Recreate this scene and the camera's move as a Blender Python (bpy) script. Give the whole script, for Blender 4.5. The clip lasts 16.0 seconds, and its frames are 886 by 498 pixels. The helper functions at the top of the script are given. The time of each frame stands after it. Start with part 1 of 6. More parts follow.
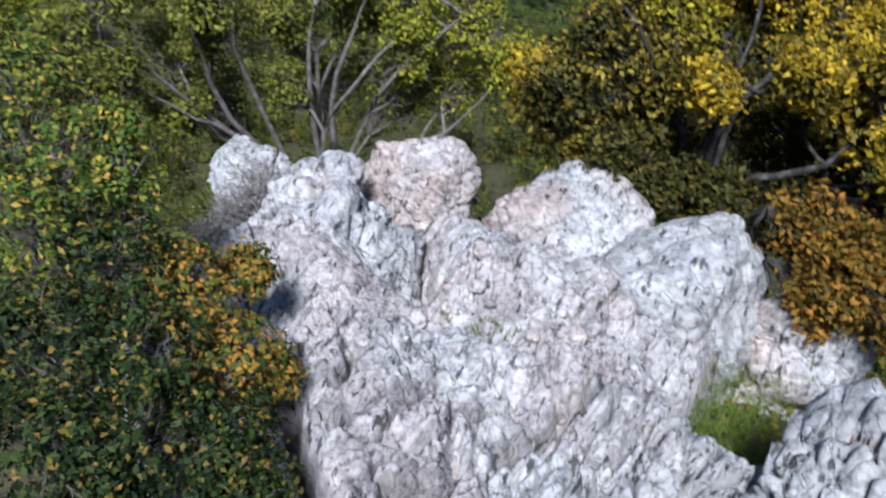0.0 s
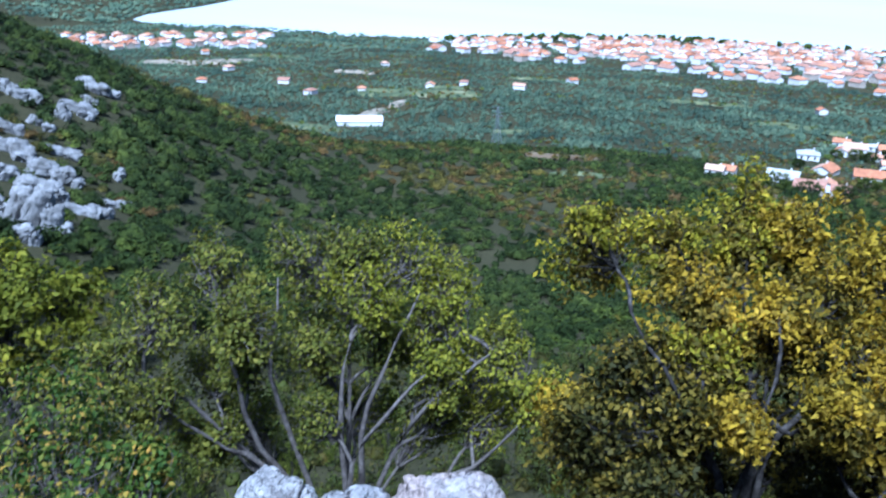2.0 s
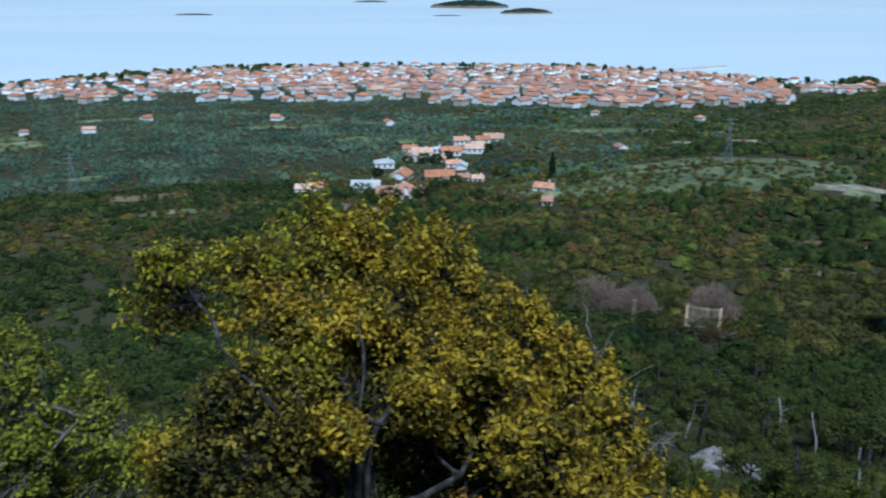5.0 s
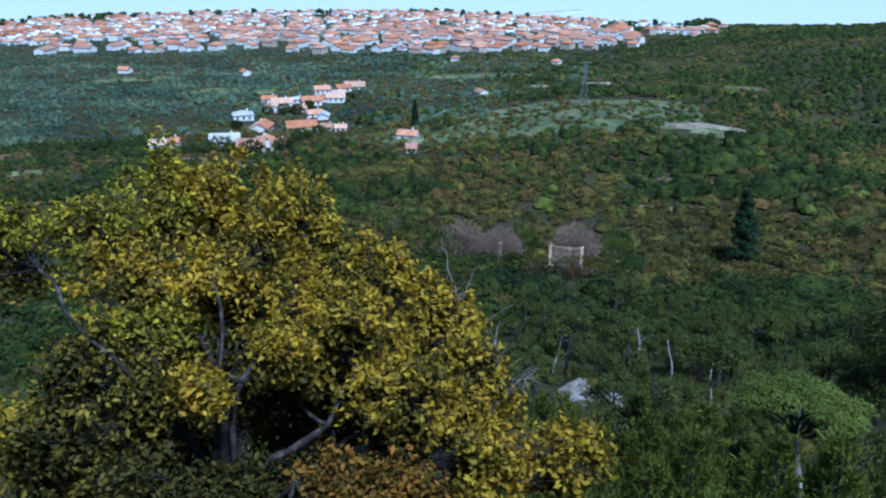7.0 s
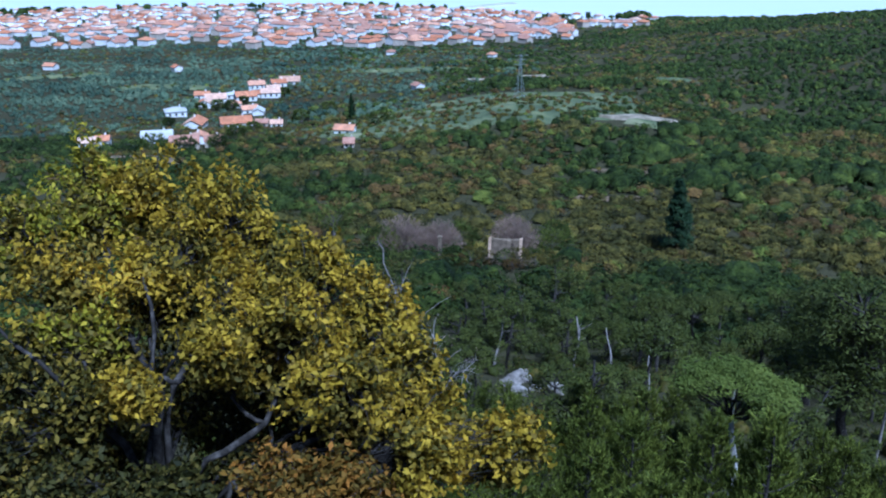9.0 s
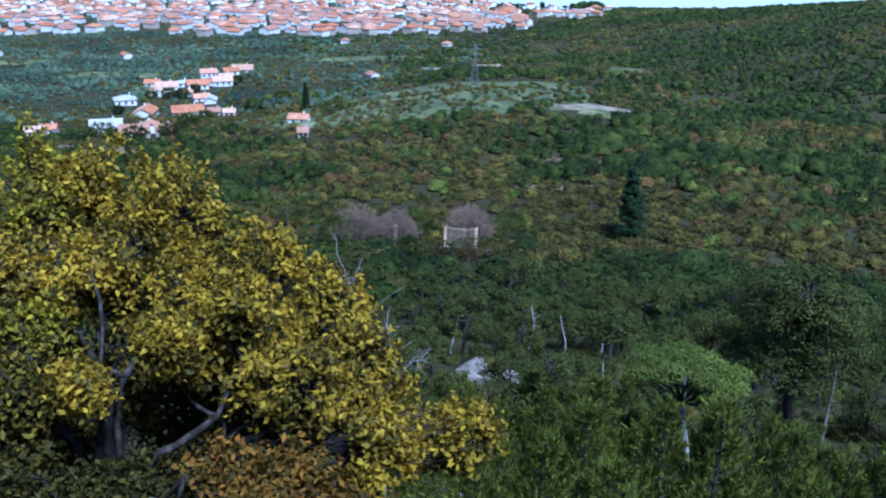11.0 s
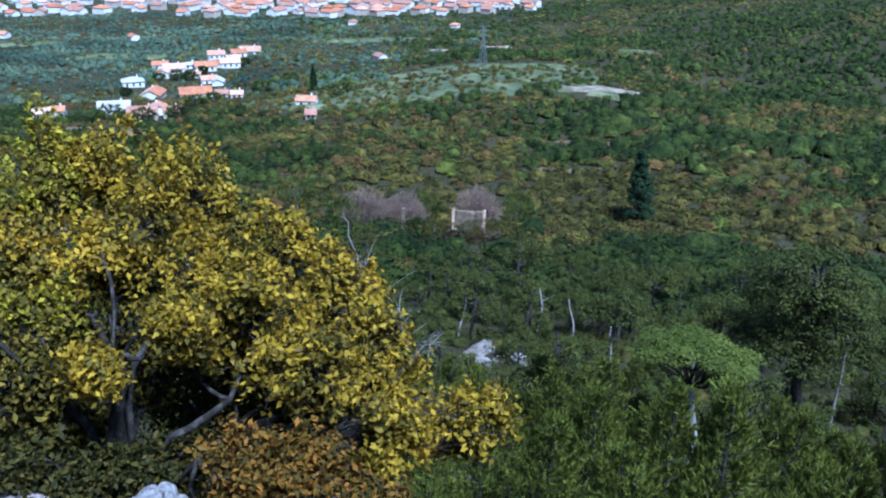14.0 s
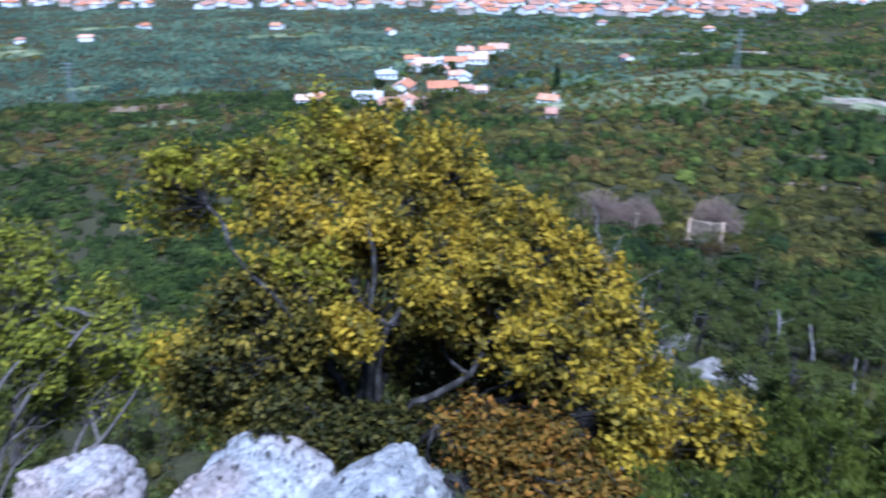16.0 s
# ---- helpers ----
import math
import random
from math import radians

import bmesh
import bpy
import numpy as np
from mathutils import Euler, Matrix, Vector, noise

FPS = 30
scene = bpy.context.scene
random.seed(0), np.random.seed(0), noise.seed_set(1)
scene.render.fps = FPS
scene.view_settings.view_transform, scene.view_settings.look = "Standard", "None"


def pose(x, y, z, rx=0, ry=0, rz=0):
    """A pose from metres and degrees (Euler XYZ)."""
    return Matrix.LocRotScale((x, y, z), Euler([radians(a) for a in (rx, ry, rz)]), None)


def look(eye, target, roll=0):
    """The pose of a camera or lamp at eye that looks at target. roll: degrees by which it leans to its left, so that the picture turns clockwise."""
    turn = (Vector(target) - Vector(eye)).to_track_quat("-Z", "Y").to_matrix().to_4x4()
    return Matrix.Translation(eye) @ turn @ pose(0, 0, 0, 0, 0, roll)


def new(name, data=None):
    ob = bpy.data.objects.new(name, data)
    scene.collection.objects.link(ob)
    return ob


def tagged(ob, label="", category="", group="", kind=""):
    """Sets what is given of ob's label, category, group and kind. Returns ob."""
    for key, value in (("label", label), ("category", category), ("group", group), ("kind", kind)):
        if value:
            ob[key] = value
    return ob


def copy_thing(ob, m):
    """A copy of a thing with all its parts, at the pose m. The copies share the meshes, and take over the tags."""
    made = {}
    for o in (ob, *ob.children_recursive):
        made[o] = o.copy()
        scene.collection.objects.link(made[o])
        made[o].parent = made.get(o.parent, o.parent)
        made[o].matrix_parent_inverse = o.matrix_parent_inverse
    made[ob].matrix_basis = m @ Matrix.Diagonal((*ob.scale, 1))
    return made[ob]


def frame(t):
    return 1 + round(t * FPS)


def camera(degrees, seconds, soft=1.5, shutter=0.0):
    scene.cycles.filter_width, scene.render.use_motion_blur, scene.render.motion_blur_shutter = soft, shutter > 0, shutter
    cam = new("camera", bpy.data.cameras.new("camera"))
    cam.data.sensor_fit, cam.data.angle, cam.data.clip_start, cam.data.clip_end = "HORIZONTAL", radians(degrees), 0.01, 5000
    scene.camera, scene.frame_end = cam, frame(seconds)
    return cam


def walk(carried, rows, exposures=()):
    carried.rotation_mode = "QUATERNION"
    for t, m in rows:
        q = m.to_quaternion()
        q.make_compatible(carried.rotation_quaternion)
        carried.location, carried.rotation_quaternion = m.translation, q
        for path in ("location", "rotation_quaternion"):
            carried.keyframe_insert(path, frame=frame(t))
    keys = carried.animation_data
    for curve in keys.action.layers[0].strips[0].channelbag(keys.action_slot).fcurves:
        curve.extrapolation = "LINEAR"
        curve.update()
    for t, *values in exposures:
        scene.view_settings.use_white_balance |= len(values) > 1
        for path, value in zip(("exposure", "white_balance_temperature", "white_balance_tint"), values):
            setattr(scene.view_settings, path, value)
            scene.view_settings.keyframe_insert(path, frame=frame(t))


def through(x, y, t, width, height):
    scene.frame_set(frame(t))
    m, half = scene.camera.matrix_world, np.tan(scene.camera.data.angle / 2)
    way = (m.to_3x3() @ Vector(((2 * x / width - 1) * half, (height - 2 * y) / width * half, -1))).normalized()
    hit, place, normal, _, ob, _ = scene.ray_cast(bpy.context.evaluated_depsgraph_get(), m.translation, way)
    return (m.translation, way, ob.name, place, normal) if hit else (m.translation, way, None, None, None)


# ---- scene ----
cam = camera(53.76, 16.0, soft=2.1, shutter=0.45)
walk(cam, [
    (0.0, pose(-0.479, -0.041, 1.490, 49.21, -1.91, 25.09)),
    (0.5, pose(-0.475, -0.052, 1.501, 53.49, -2.48, 27.92)),
    (1.0, pose(-0.481, -0.045, 1.497, 59.47, -2.47, 28.95)),
    (1.5, pose(-0.463, -0.044, 1.565, 65.57, -2.43, 28.48)),
    (2.0, pose(-0.436, -0.067, 1.616, 70.15, -1.66, 27.37)),
    (2.5, pose(-0.413, -0.023, 1.621, 71.76, -0.63, 24.83)),
    (3.0, pose(-0.367, -0.024, 1.616, 71.12, 0.16, 19.29)),
    (3.5, pose(-0.302, 0.002, 1.608, 69.95, 0.37, 12.25)),
    (4.0, pose(-0.238, -0.024, 1.613, 69.35, 1.10, 7.19)),
    (4.5, pose(-0.197, -0.016, 1.628, 70.50, 0.33, 3.84)),
    (5.0, pose(-0.160, -0.033, 1.632, 72.40, -0.00, -0.00)),
    (7.5, pose(-0.054, 0.023, 1.591, 68.60, -0.32, -10.42)),
    (8.0, pose(-0.043, 0.025, 1.587, 68.62, -0.32, -11.75)),
    (10.5, pose(0.000, -0.004, 1.598, 68.53, -0.99, -14.92)),
    (11.0, pose(0.000, 0.000, 1.600, 68.08, -1.31, -15.96)),
    (11.5, pose(0.005, 0.001, 1.611, 67.85, -1.71, -16.30)),
    (12.0, pose(0.003, 0.007, 1.606, 67.46, -1.51, -16.35)),
    (12.5, pose(0.008, 0.036, 1.599, 66.88, -1.37, -16.29)),
    (13.0, pose(-0.005, 0.058, 1.594, 66.64, -1.34, -16.08)),
    (13.5, pose(-0.012, 0.067, 1.589, 66.60, -1.34, -15.89)),
    (14.0, pose(-0.029, 0.084, 1.577, 66.92, -1.22, -15.46)),
    (14.5, pose(-0.044, 0.051, 1.564, 65.65, -0.90, -16.50)),
    (15.0, pose(-0.084, 0.030, 1.541, 65.39, 0.20, -15.14)),
    (15.5, pose(-0.165, 0.003, 1.532, 66.32, 0.62, -8.91)),
    (16.0, pose(-0.234, -0.023, 1.532, 66.70, -0.21, 0.24)),
], exposures=[(0.0, 0.76, 5300, 10), (1.0, 1.02, 4950, 6), (1.5, 1.15, 4550, 5), (2.0, 0.75, 4350, 8), (2.5, 0.08, 4300, 9), (3.0, -0.32, 4400, 5), (3.5, -0.42, 4450, 1), (5.0, -0.27, 4600, 1),
                (7.5, 0.08, 4250, 7), (11.0, 0.32, 4180, 11), (12.5, 0.52, 4150, 11), (14.5, 0.66, 4300, 11), (15.5, 0.85, 4250, 14), (16.0, 0.74, 4350, 14)])

# ---- light ----
SUN_AZ, SUN_EL = radians(166), radians(58)
world = bpy.data.worlds.new("world")
scene.world = world
world.use_nodes = True
wn = world.node_tree
wn.nodes.clear()
sky = wn.nodes.new("ShaderNodeTexSky")
sky.sky_type = "NISHITA"
sky.sun_disc = False
sky.sun_elevation, sky.sun_rotation = SUN_EL, SUN_AZ % (2 * math.pi)
sky.dust_density, sky.air_density, sky.ozone_density, sky.altitude = 0.8, 1.0, 3.5, 140
back = wn.nodes.new("ShaderNodeBackground")
back.inputs["Strength"].default_value = 0.052
wout = wn.nodes.new("ShaderNodeOutputWorld")
wn.links.new(sky.outputs[0], back.inputs[0])
wn.links.new(back.outputs[0], wout.inputs[0])
sun_data = bpy.data.lights.new("sun", "SUN")
sun_data.energy, sun_data.angle, sun_data.color = 5.0, radians(12), (1.0, 0.95, 0.88)
sun = new("sun", sun_data)
sun.matrix_world = look((0, 0, 60), (-60 * math.sin(SUN_AZ), -60 * math.cos(SUN_AZ), 60 - 60 * math.tan(SUN_EL)))


# ---- noise on arrays ----
def lattice(i, j, k, seed):
    n = (i.astype(np.int64) * 374761393 + j.astype(np.int64) * 668265263 + k.astype(np.int64) * 1274126177 + seed * 974634777) & 0x7FFFFFFF
    n = ((n ^ (n >> 13)) * 1103515245) & 0x7FFFFFFF
    n = ((n ^ (n >> 16)) * 668265261) & 0x7FFFFFFF
    return ((n ^ (n >> 15)) & 0xFFFFF) / float(0xFFFFF)


def vnoise(p, seed=0):
    """Smooth value noise, 0 to 1."""
    p = np.asarray(p, float)
    b = np.floor(p)
    f = p - b
    f = f * f * (3 - 2 * f)
    b = b.astype(np.int64)
    total = 0
    for dx in (0, 1):
        for dy in (0, 1):
            for dz in (0, 1):
                w = (f[:, 0] if dx else 1 - f[:, 0]) * (f[:, 1] if dy else 1 - f[:, 1]) * (f[:, 2] if dz else 1 - f[:, 2])
                total = total + w * lattice(b[:, 0] + dx, b[:, 1] + dy, b[:, 2] + dz, seed)
    return total


def fbm(p, octaves=4, seed=0):
    p = np.asarray(p, float)
    total, amp, norm = 0, 1.0, 0.0
    for o in range(octaves):
        total = total + amp * vnoise(p * 2 ** o, seed + o * 7)
        norm += amp
        amp *= 0.5
    return total / norm


def flat(x, y):
    return np.stack([x, y, np.zeros_like(x)], 1)


def cells(p, seed=0):
    """Cell noise: the distances to the nearest and second nearest seed and a value for the nearest cell."""
    b = np.floor(p).astype(np.int64)
    f1 = np.full(len(p), 9.0)
    f2 = np.full(len(p), 9.0)
    val = np.zeros(len(p))
    off = np.zeros((len(p), 3))
    for dx in (-1, 0, 1):
        for dy in (-1, 0, 1):
            for dz in (-1, 0, 1):
                i, j, k = b[:, 0] + dx, b[:, 1] + dy, b[:, 2] + dz
                q = np.stack([i + lattice(i, j, k, seed), j + lattice(i, j, k, seed + 1), k + lattice(i, j, k, seed + 2)], 1)
                d = np.linalg.norm(p - q, axis=1)
                near = d < f1
                f2 = np.where(near, f1, np.minimum(f2, d))
                val = np.where(near, lattice(i, j, k, seed + 3), val)
                off = np.where(near[:, None], p - q, off)
                f1 = np.where(near, d, f1)
    return f1, f2, val, off


# ---- materials ----
def shader(name, rough=0.8, spec=0.3):
    m = bpy.data.materials.new(name)
    m.use_nodes = True
    t = m.node_tree
    b = t.nodes["Principled BSDF"]
    b.inputs["Roughness"].default_value = rough
    b.inputs["Specular IOR Level"].default_value = spec
    return m, t, b


def ramp(t, fac, stops):
    r = t.nodes.new("ShaderNodeValToRGB")
    while len(r.color_ramp.elements) < len(stops):
        r.color_ramp.elements.new(0.5)
    for e, (pos, col) in zip(r.color_ramp.elements, stops):
        e.position, e.color = pos, (*col, 1)
    t.links.new(fac, r.inputs[0])
    return r.outputs[0]


def tex(t, scale, detail=4.0, rough=0.6, kind="ShaderNodeTexNoise", stretch=(1, 1, 1)):
    g = t.nodes.new("ShaderNodeNewGeometry")
    mp = t.nodes.new("ShaderNodeMapping")
    mp.inputs["Scale"].default_value = stretch
    n = t.nodes.new(kind)
    n.inputs["Scale"].default_value = scale
    if kind == "ShaderNodeTexNoise":
        n.inputs["Detail"].default_value, n.inputs["Roughness"].default_value = detail, rough
    t.links.new(g.outputs["Position"], mp.inputs[0])
    t.links.new(mp.outputs[0], n.inputs["Vector"])
    return n.outputs[0]


def mix(t, fac, a, b, mode="MIX"):
    n = t.nodes.new("ShaderNodeMix")
    n.data_type, n.blend_type = "RGBA", mode
    for sock, v in ((n.inputs[0], fac), (n.inputs[6], a), (n.inputs[7], b)):
        if isinstance(v, (int, float)):
            sock.default_value = v
        elif isinstance(v, tuple):
            sock.default_value = (*v, 1)
        else:
            t.links.new(v, sock)
    return n.outputs[2]


def bump(t, b, height, strength=0.4, distance=0.02):
    n = t.nodes.new("ShaderNodeBump")
    n.inputs["Strength"].default_value, n.inputs["Distance"].default_value = strength, distance
    t.links.new(height, n.inputs["Height"])
    t.links.new(n.outputs[0], b.inputs["Normal"])


def leaf_mat(name, stops, through=0.4, patch=1.2, rough=0.65, clumpy=0.0, fine=0.0):
    """Thin leaves: each island its own shade, drifting over larger patches, with light coming through."""
    m, t, b = shader(name, rough, 0.16)
    g = t.nodes.new("ShaderNodeNewGeometry")
    col = ramp(t, g.outputs["Random Per Island"], stops)
    low, top = ((0.5, 0.56, 0.6), (1.55, 1.45, 1.3)) if patch < 0.025 else ((0.75, 0.78, 0.72), (1.25, 1.2, 1.1))
    drift = ramp(t, tex(t, patch, 4.0), [(0.34, low), (0.66, top)])
    col = mix(t, 1.0, col, drift, "MULTIPLY")
    if clumpy:
        each = ramp(t, tex(t, clumpy, 1.0), [(0.34, (0.42, 0.46, 0.46)), (0.5, (0.95, 0.95, 0.95)), (0.66, (1.65, 1.5, 1.2))])
        col = mix(t, 1.0, col, each, "MULTIPLY")
    if fine:
        grain = tex(t, fine, 5.0, 0.7)
        # Hollows darker, crests lighter: shade between leaves is painted into the colour.
        gap_shade = ramp(t, grain, [(0.34, (0.42, 0.45, 0.44)), (0.5, (0.95, 0.95, 0.95)), (0.68, (1.5, 1.45, 1.3))])
        col = mix(t, 1.0, col, gap_shade, "MULTIPLY")
        bump(t, b, grain, 1.0, 1.2 / fine)
    t.links.new(col, b.inputs["Base Color"])
    tr = t.nodes.new("ShaderNodeBsdfTranslucent")
    t.links.new(col, tr.inputs["Color"])
    ms = t.nodes.new("ShaderNodeMixShader")
    ms.inputs[0].default_value = through
    t.links.new(b.outputs[0], ms.inputs[1])
    t.links.new(tr.outputs[0], ms.inputs[2])
    t.links.new(ms.outputs[0], t.nodes["Material Output"].inputs["Surface"])
    return m


def plain(name, stops, scale, rough=0.85, bumps=0.3, dist=0.02, spec=0.2):
    m, t, b = shader(name, rough, spec)
    n = tex(t, scale, 6.0)
    t.links.new(ramp(t, n, stops), b.inputs["Base Color"])
    if bumps:
        bump(t, b, tex(t, scale * 4, 6.0), bumps, dist)
    return m


def rock_mat(name, tint):
    m, t, b = shader(name, 0.92, 0.15)
    base = ramp(t, tex(t, 2.6, 7.0, 0.68), [(0.25, (0.23, 0.215, 0.205)), (0.42, (0.41, 0.397, 0.39)), (0.58, (0.54, 0.528, 0.522)), (0.78, (0.65, 0.64, 0.635))])
    warm = ramp(t, tex(t, 0.9, 3.0), [(0.38, (1, 1, 1)), (0.62, tint)])
    base = mix(t, 1.0, base, warm, "MULTIPLY")
    lich = ramp(t, tex(t, 17.0, 6.0, 0.75), [(0.36, (0.34, 0.33, 0.32)), (0.52, (1, 1, 1))])
    base = mix(t, 0.8, base, lich, "MULTIPLY")
    rust = ramp(t, tex(t, 4.0, 5.0, 0.7), [(0.62, (0, 0, 0)), (0.74, (0.7, 0.7, 0.7))])
    base = mix(t, rust, base, (0.40, 0.29, 0.23))
    g = t.nodes.new("ShaderNodeNewGeometry")
    wob = t.nodes.new("ShaderNodeTexNoise")
    wob.inputs["Scale"].default_value, wob.inputs["Detail"].default_value = 3.0, 5.0
    t.links.new(g.outputs["Position"], wob.inputs["Vector"])
    add = t.nodes.new("ShaderNodeMix")
    add.data_type, add.blend_type = "RGBA", "ADD"
    add.inputs[0].default_value = 0.45
    t.links.new(g.outputs["Position"], add.inputs[6])
    t.links.new(wob.outputs["Color"], add.inputs[7])
    vor = t.nodes.new("ShaderNodeTexVoronoi")
    vor.feature = "DISTANCE_TO_EDGE"
    vor.inputs["Scale"].default_value = 5.0
    t.links.new(add.outputs[2], vor.inputs["Vector"])
    line = ramp(t, vor.outputs["Distance"], [(0.0, (0.2, 0.18, 0.17)), (0.02, (0.55, 0.53, 0.52)), (0.045, (1, 1, 1))])
    where = ramp(t, tex(t, 2.0, 3.0), [(0.5, (0, 0, 0)), (0.64, (0.4, 0.4, 0.4))])
    base = mix(t, where, base, mix(t, 1.0, base, line, "MULTIPLY"))
    small = t.nodes.new("ShaderNodeTexVoronoi")
    small.feature = "DISTANCE_TO_EDGE"
    small.inputs["Scale"].default_value = 13.0
    facet = t.nodes.new("ShaderNodeTexVoronoi")
    facet.inputs["Scale"].default_value = 13.0
    for net in (small, facet):
        t.links.new(add.outputs[2], net.inputs["Vector"])
    hair = ramp(t, small.outputs["Distance"], [(0.0, (0.3, 0.28, 0.27)), (0.03, (0.75, 0.74, 0.73)), (0.06, (1, 1, 1))])
    patchy = ramp(t, tex(t, 3.1, 3.0), [(0.5, (0, 0, 0)), (0.66, (0.2, 0.2, 0.2))])
    base = mix(t, patchy, base, mix(t, 1.0, base, hair, "MULTIPLY"))
    pits = ramp(t, tex(t, 11.0, 3.0, 0.6, stretch=(1.5, 0.5, 0.6)), [(0.35, (0.16, 0.15, 0.15)), (0.40, (1, 1, 1))])
    base = mix(t, 0.9, base, mix(t, 1.0, base, pits, "MULTIPLY"))
    grey = t.nodes.new("ShaderNodeSeparateColor")
    t.links.new(facet.outputs["Color"], grey.inputs[0])
    # Cell tones stand for differently lit facets, shading put into the colour.
    shade = ramp(t, grey.outputs[0], [(0.0, (0.82, 0.82, 0.83)), (1.0, (1.14, 1.13, 1.12))])
    base = mix(t, 1.0, base, shade, "MULTIPLY")
    t.links.new(base, b.inputs["Base Color"])
    relief = mix(t, 0.35, tex(t, 30.0, 9.0, 0.75), mix(t, 1.0, line, pits, "MULTIPLY"))
    bump(t, b, relief, 1.0, 0.035)
    return m


M_ROCK = rock_mat("limestone", (0.95, 0.79, 0.72))
M_ROCK_GREY = rock_mat("limestone_cool", (0.98, 0.965, 0.95))
M_LEDGE = rock_mat("limestone_ledge", (1.0, 0.9, 0.87))
M_CRAG = plain("crag_stone", [(0.3, (0.13, 0.125, 0.115)), (0.5, (0.25, 0.24, 0.23)), (0.7, (0.38, 0.37, 0.36))], 0.6, 0.95, 0.8, 0.2)
M_BOULDER = plain("weathered_rock", [(0.3, (0.13, 0.112, 0.098)), (0.5, (0.23, 0.205, 0.182)), (0.7, (0.35, 0.315, 0.285))], 1.2, 0.95, 0.8, 0.1)
M_BARK = plain("bark", [(0.3, (0.07, 0.058, 0.05)), (0.55, (0.14, 0.12, 0.106)), (0.8, (0.26, 0.232, 0.212))], 14.0, 0.95, 0.8, 0.01)
M_BARK_DARK = plain("bark_dark", [(0.3, (0.014, 0.012, 0.010)), (0.5, (0.034, 0.029, 0.025)), (0.7, (0.11, 0.098, 0.088))], 9.0, 0.95, 0.8, 0.01)
# Sunlight on the umbrella pine's trunk is put into this paler bark.
M_LIT_WOOD = plain("lit_bark", [(0.3, (0.36, 0.33, 0.31)), (0.7, (0.60, 0.57, 0.54))], 5.0, 0.9, 0.5, 0.02)
M_DEAD = plain("dead_wood", [(0.3, (0.15, 0.13, 0.12)), (0.7, (0.33, 0.295, 0.275))], 5.0, 0.9, 0.5, 0.02)
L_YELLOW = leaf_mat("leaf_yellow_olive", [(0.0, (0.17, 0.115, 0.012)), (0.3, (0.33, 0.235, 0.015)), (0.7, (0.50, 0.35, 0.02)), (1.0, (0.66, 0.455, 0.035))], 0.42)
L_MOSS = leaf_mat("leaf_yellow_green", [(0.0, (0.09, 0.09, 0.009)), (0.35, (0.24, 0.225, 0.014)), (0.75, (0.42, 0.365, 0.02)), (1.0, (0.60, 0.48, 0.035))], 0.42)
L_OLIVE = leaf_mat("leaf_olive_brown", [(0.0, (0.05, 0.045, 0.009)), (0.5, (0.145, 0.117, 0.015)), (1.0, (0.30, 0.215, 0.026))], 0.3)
# Near-black olive: the oak's inner shade is put into this leaf colour.
L_DIM = leaf_mat("leaf_shaded_olive", [(0.0, (0.016, 0.018, 0.005)), (0.6, (0.045, 0.043, 0.008)), (1.0, (0.11, 0.088, 0.015))], 0.2)
L_ORANGE = leaf_mat("leaf_russet", [(0.0, (0.06, 0.052, 0.012)), (0.4, (0.17, 0.11, 0.017)), (0.8, (0.31, 0.165, 0.023)), (1.0, (0.42, 0.19, 0.03))])
# Light from above is put into this brighter green; the orange tips are leaf colour.
L_TIPS = leaf_mat("leaf_lit_tips", [(0.0, (0.03, 0.06, 0.009)), (0.5, (0.08, 0.12, 0.017)), (0.8, (0.20, 0.21, 0.028)), (1.0, (0.40, 0.24, 0.04))], 0.3)
L_TIPS_RUSTY = leaf_mat("leaf_rusty_growth", [(0.0, (0.028, 0.048, 0.009)), (0.4, (0.085, 0.102, 0.017)), (0.6, (0.21, 0.135, 0.022)), (1.0, (0.38, 0.19, 0.033))], 0.3)
L_GREEN = leaf_mat("leaf_green", [(0.0, (0.006, 0.013, 0.003)), (0.5, (0.014, 0.028, 0.005)), (0.82, (0.045, 0.065, 0.011)), (1.0, (0.21, 0.125, 0.024))], 0.15)
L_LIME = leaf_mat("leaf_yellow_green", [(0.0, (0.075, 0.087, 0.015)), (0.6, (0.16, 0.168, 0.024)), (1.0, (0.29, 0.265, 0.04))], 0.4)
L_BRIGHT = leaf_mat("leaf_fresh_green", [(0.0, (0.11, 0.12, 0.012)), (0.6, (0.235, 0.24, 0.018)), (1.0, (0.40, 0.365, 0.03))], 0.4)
L_GREY = leaf_mat("leaf_grey", [(0.0, (0.12, 0.12, 0.12)), (0.6, (0.25, 0.245, 0.25)), (1.0, (0.42, 0.41, 0.42))], 0.2)
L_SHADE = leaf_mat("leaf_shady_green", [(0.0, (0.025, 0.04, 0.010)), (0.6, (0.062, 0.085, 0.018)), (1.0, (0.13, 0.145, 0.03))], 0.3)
L_PINE = leaf_mat("pine_needles", [(0.0, (0.028, 0.034, 0.006)), (1.0, (0.072, 0.083, 0.013))], 0.08, 0.25)
L_PINE_YOUNG = leaf_mat("young_pine_needles", [(0.0, (0.046, 0.055, 0.008)), (0.6, (0.098, 0.117, 0.015)), (1.0, (0.19, 0.21, 0.028))], 0.12, 0.5)
L_PINE_PALE = leaf_mat("pale_pine_needles", [(0.0, (0.075, 0.098, 0.015)), (1.0, (0.155, 0.185, 0.03))], 0.12, 0.5)
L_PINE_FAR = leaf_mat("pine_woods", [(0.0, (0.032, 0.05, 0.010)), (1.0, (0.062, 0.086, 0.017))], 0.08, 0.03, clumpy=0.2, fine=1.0)
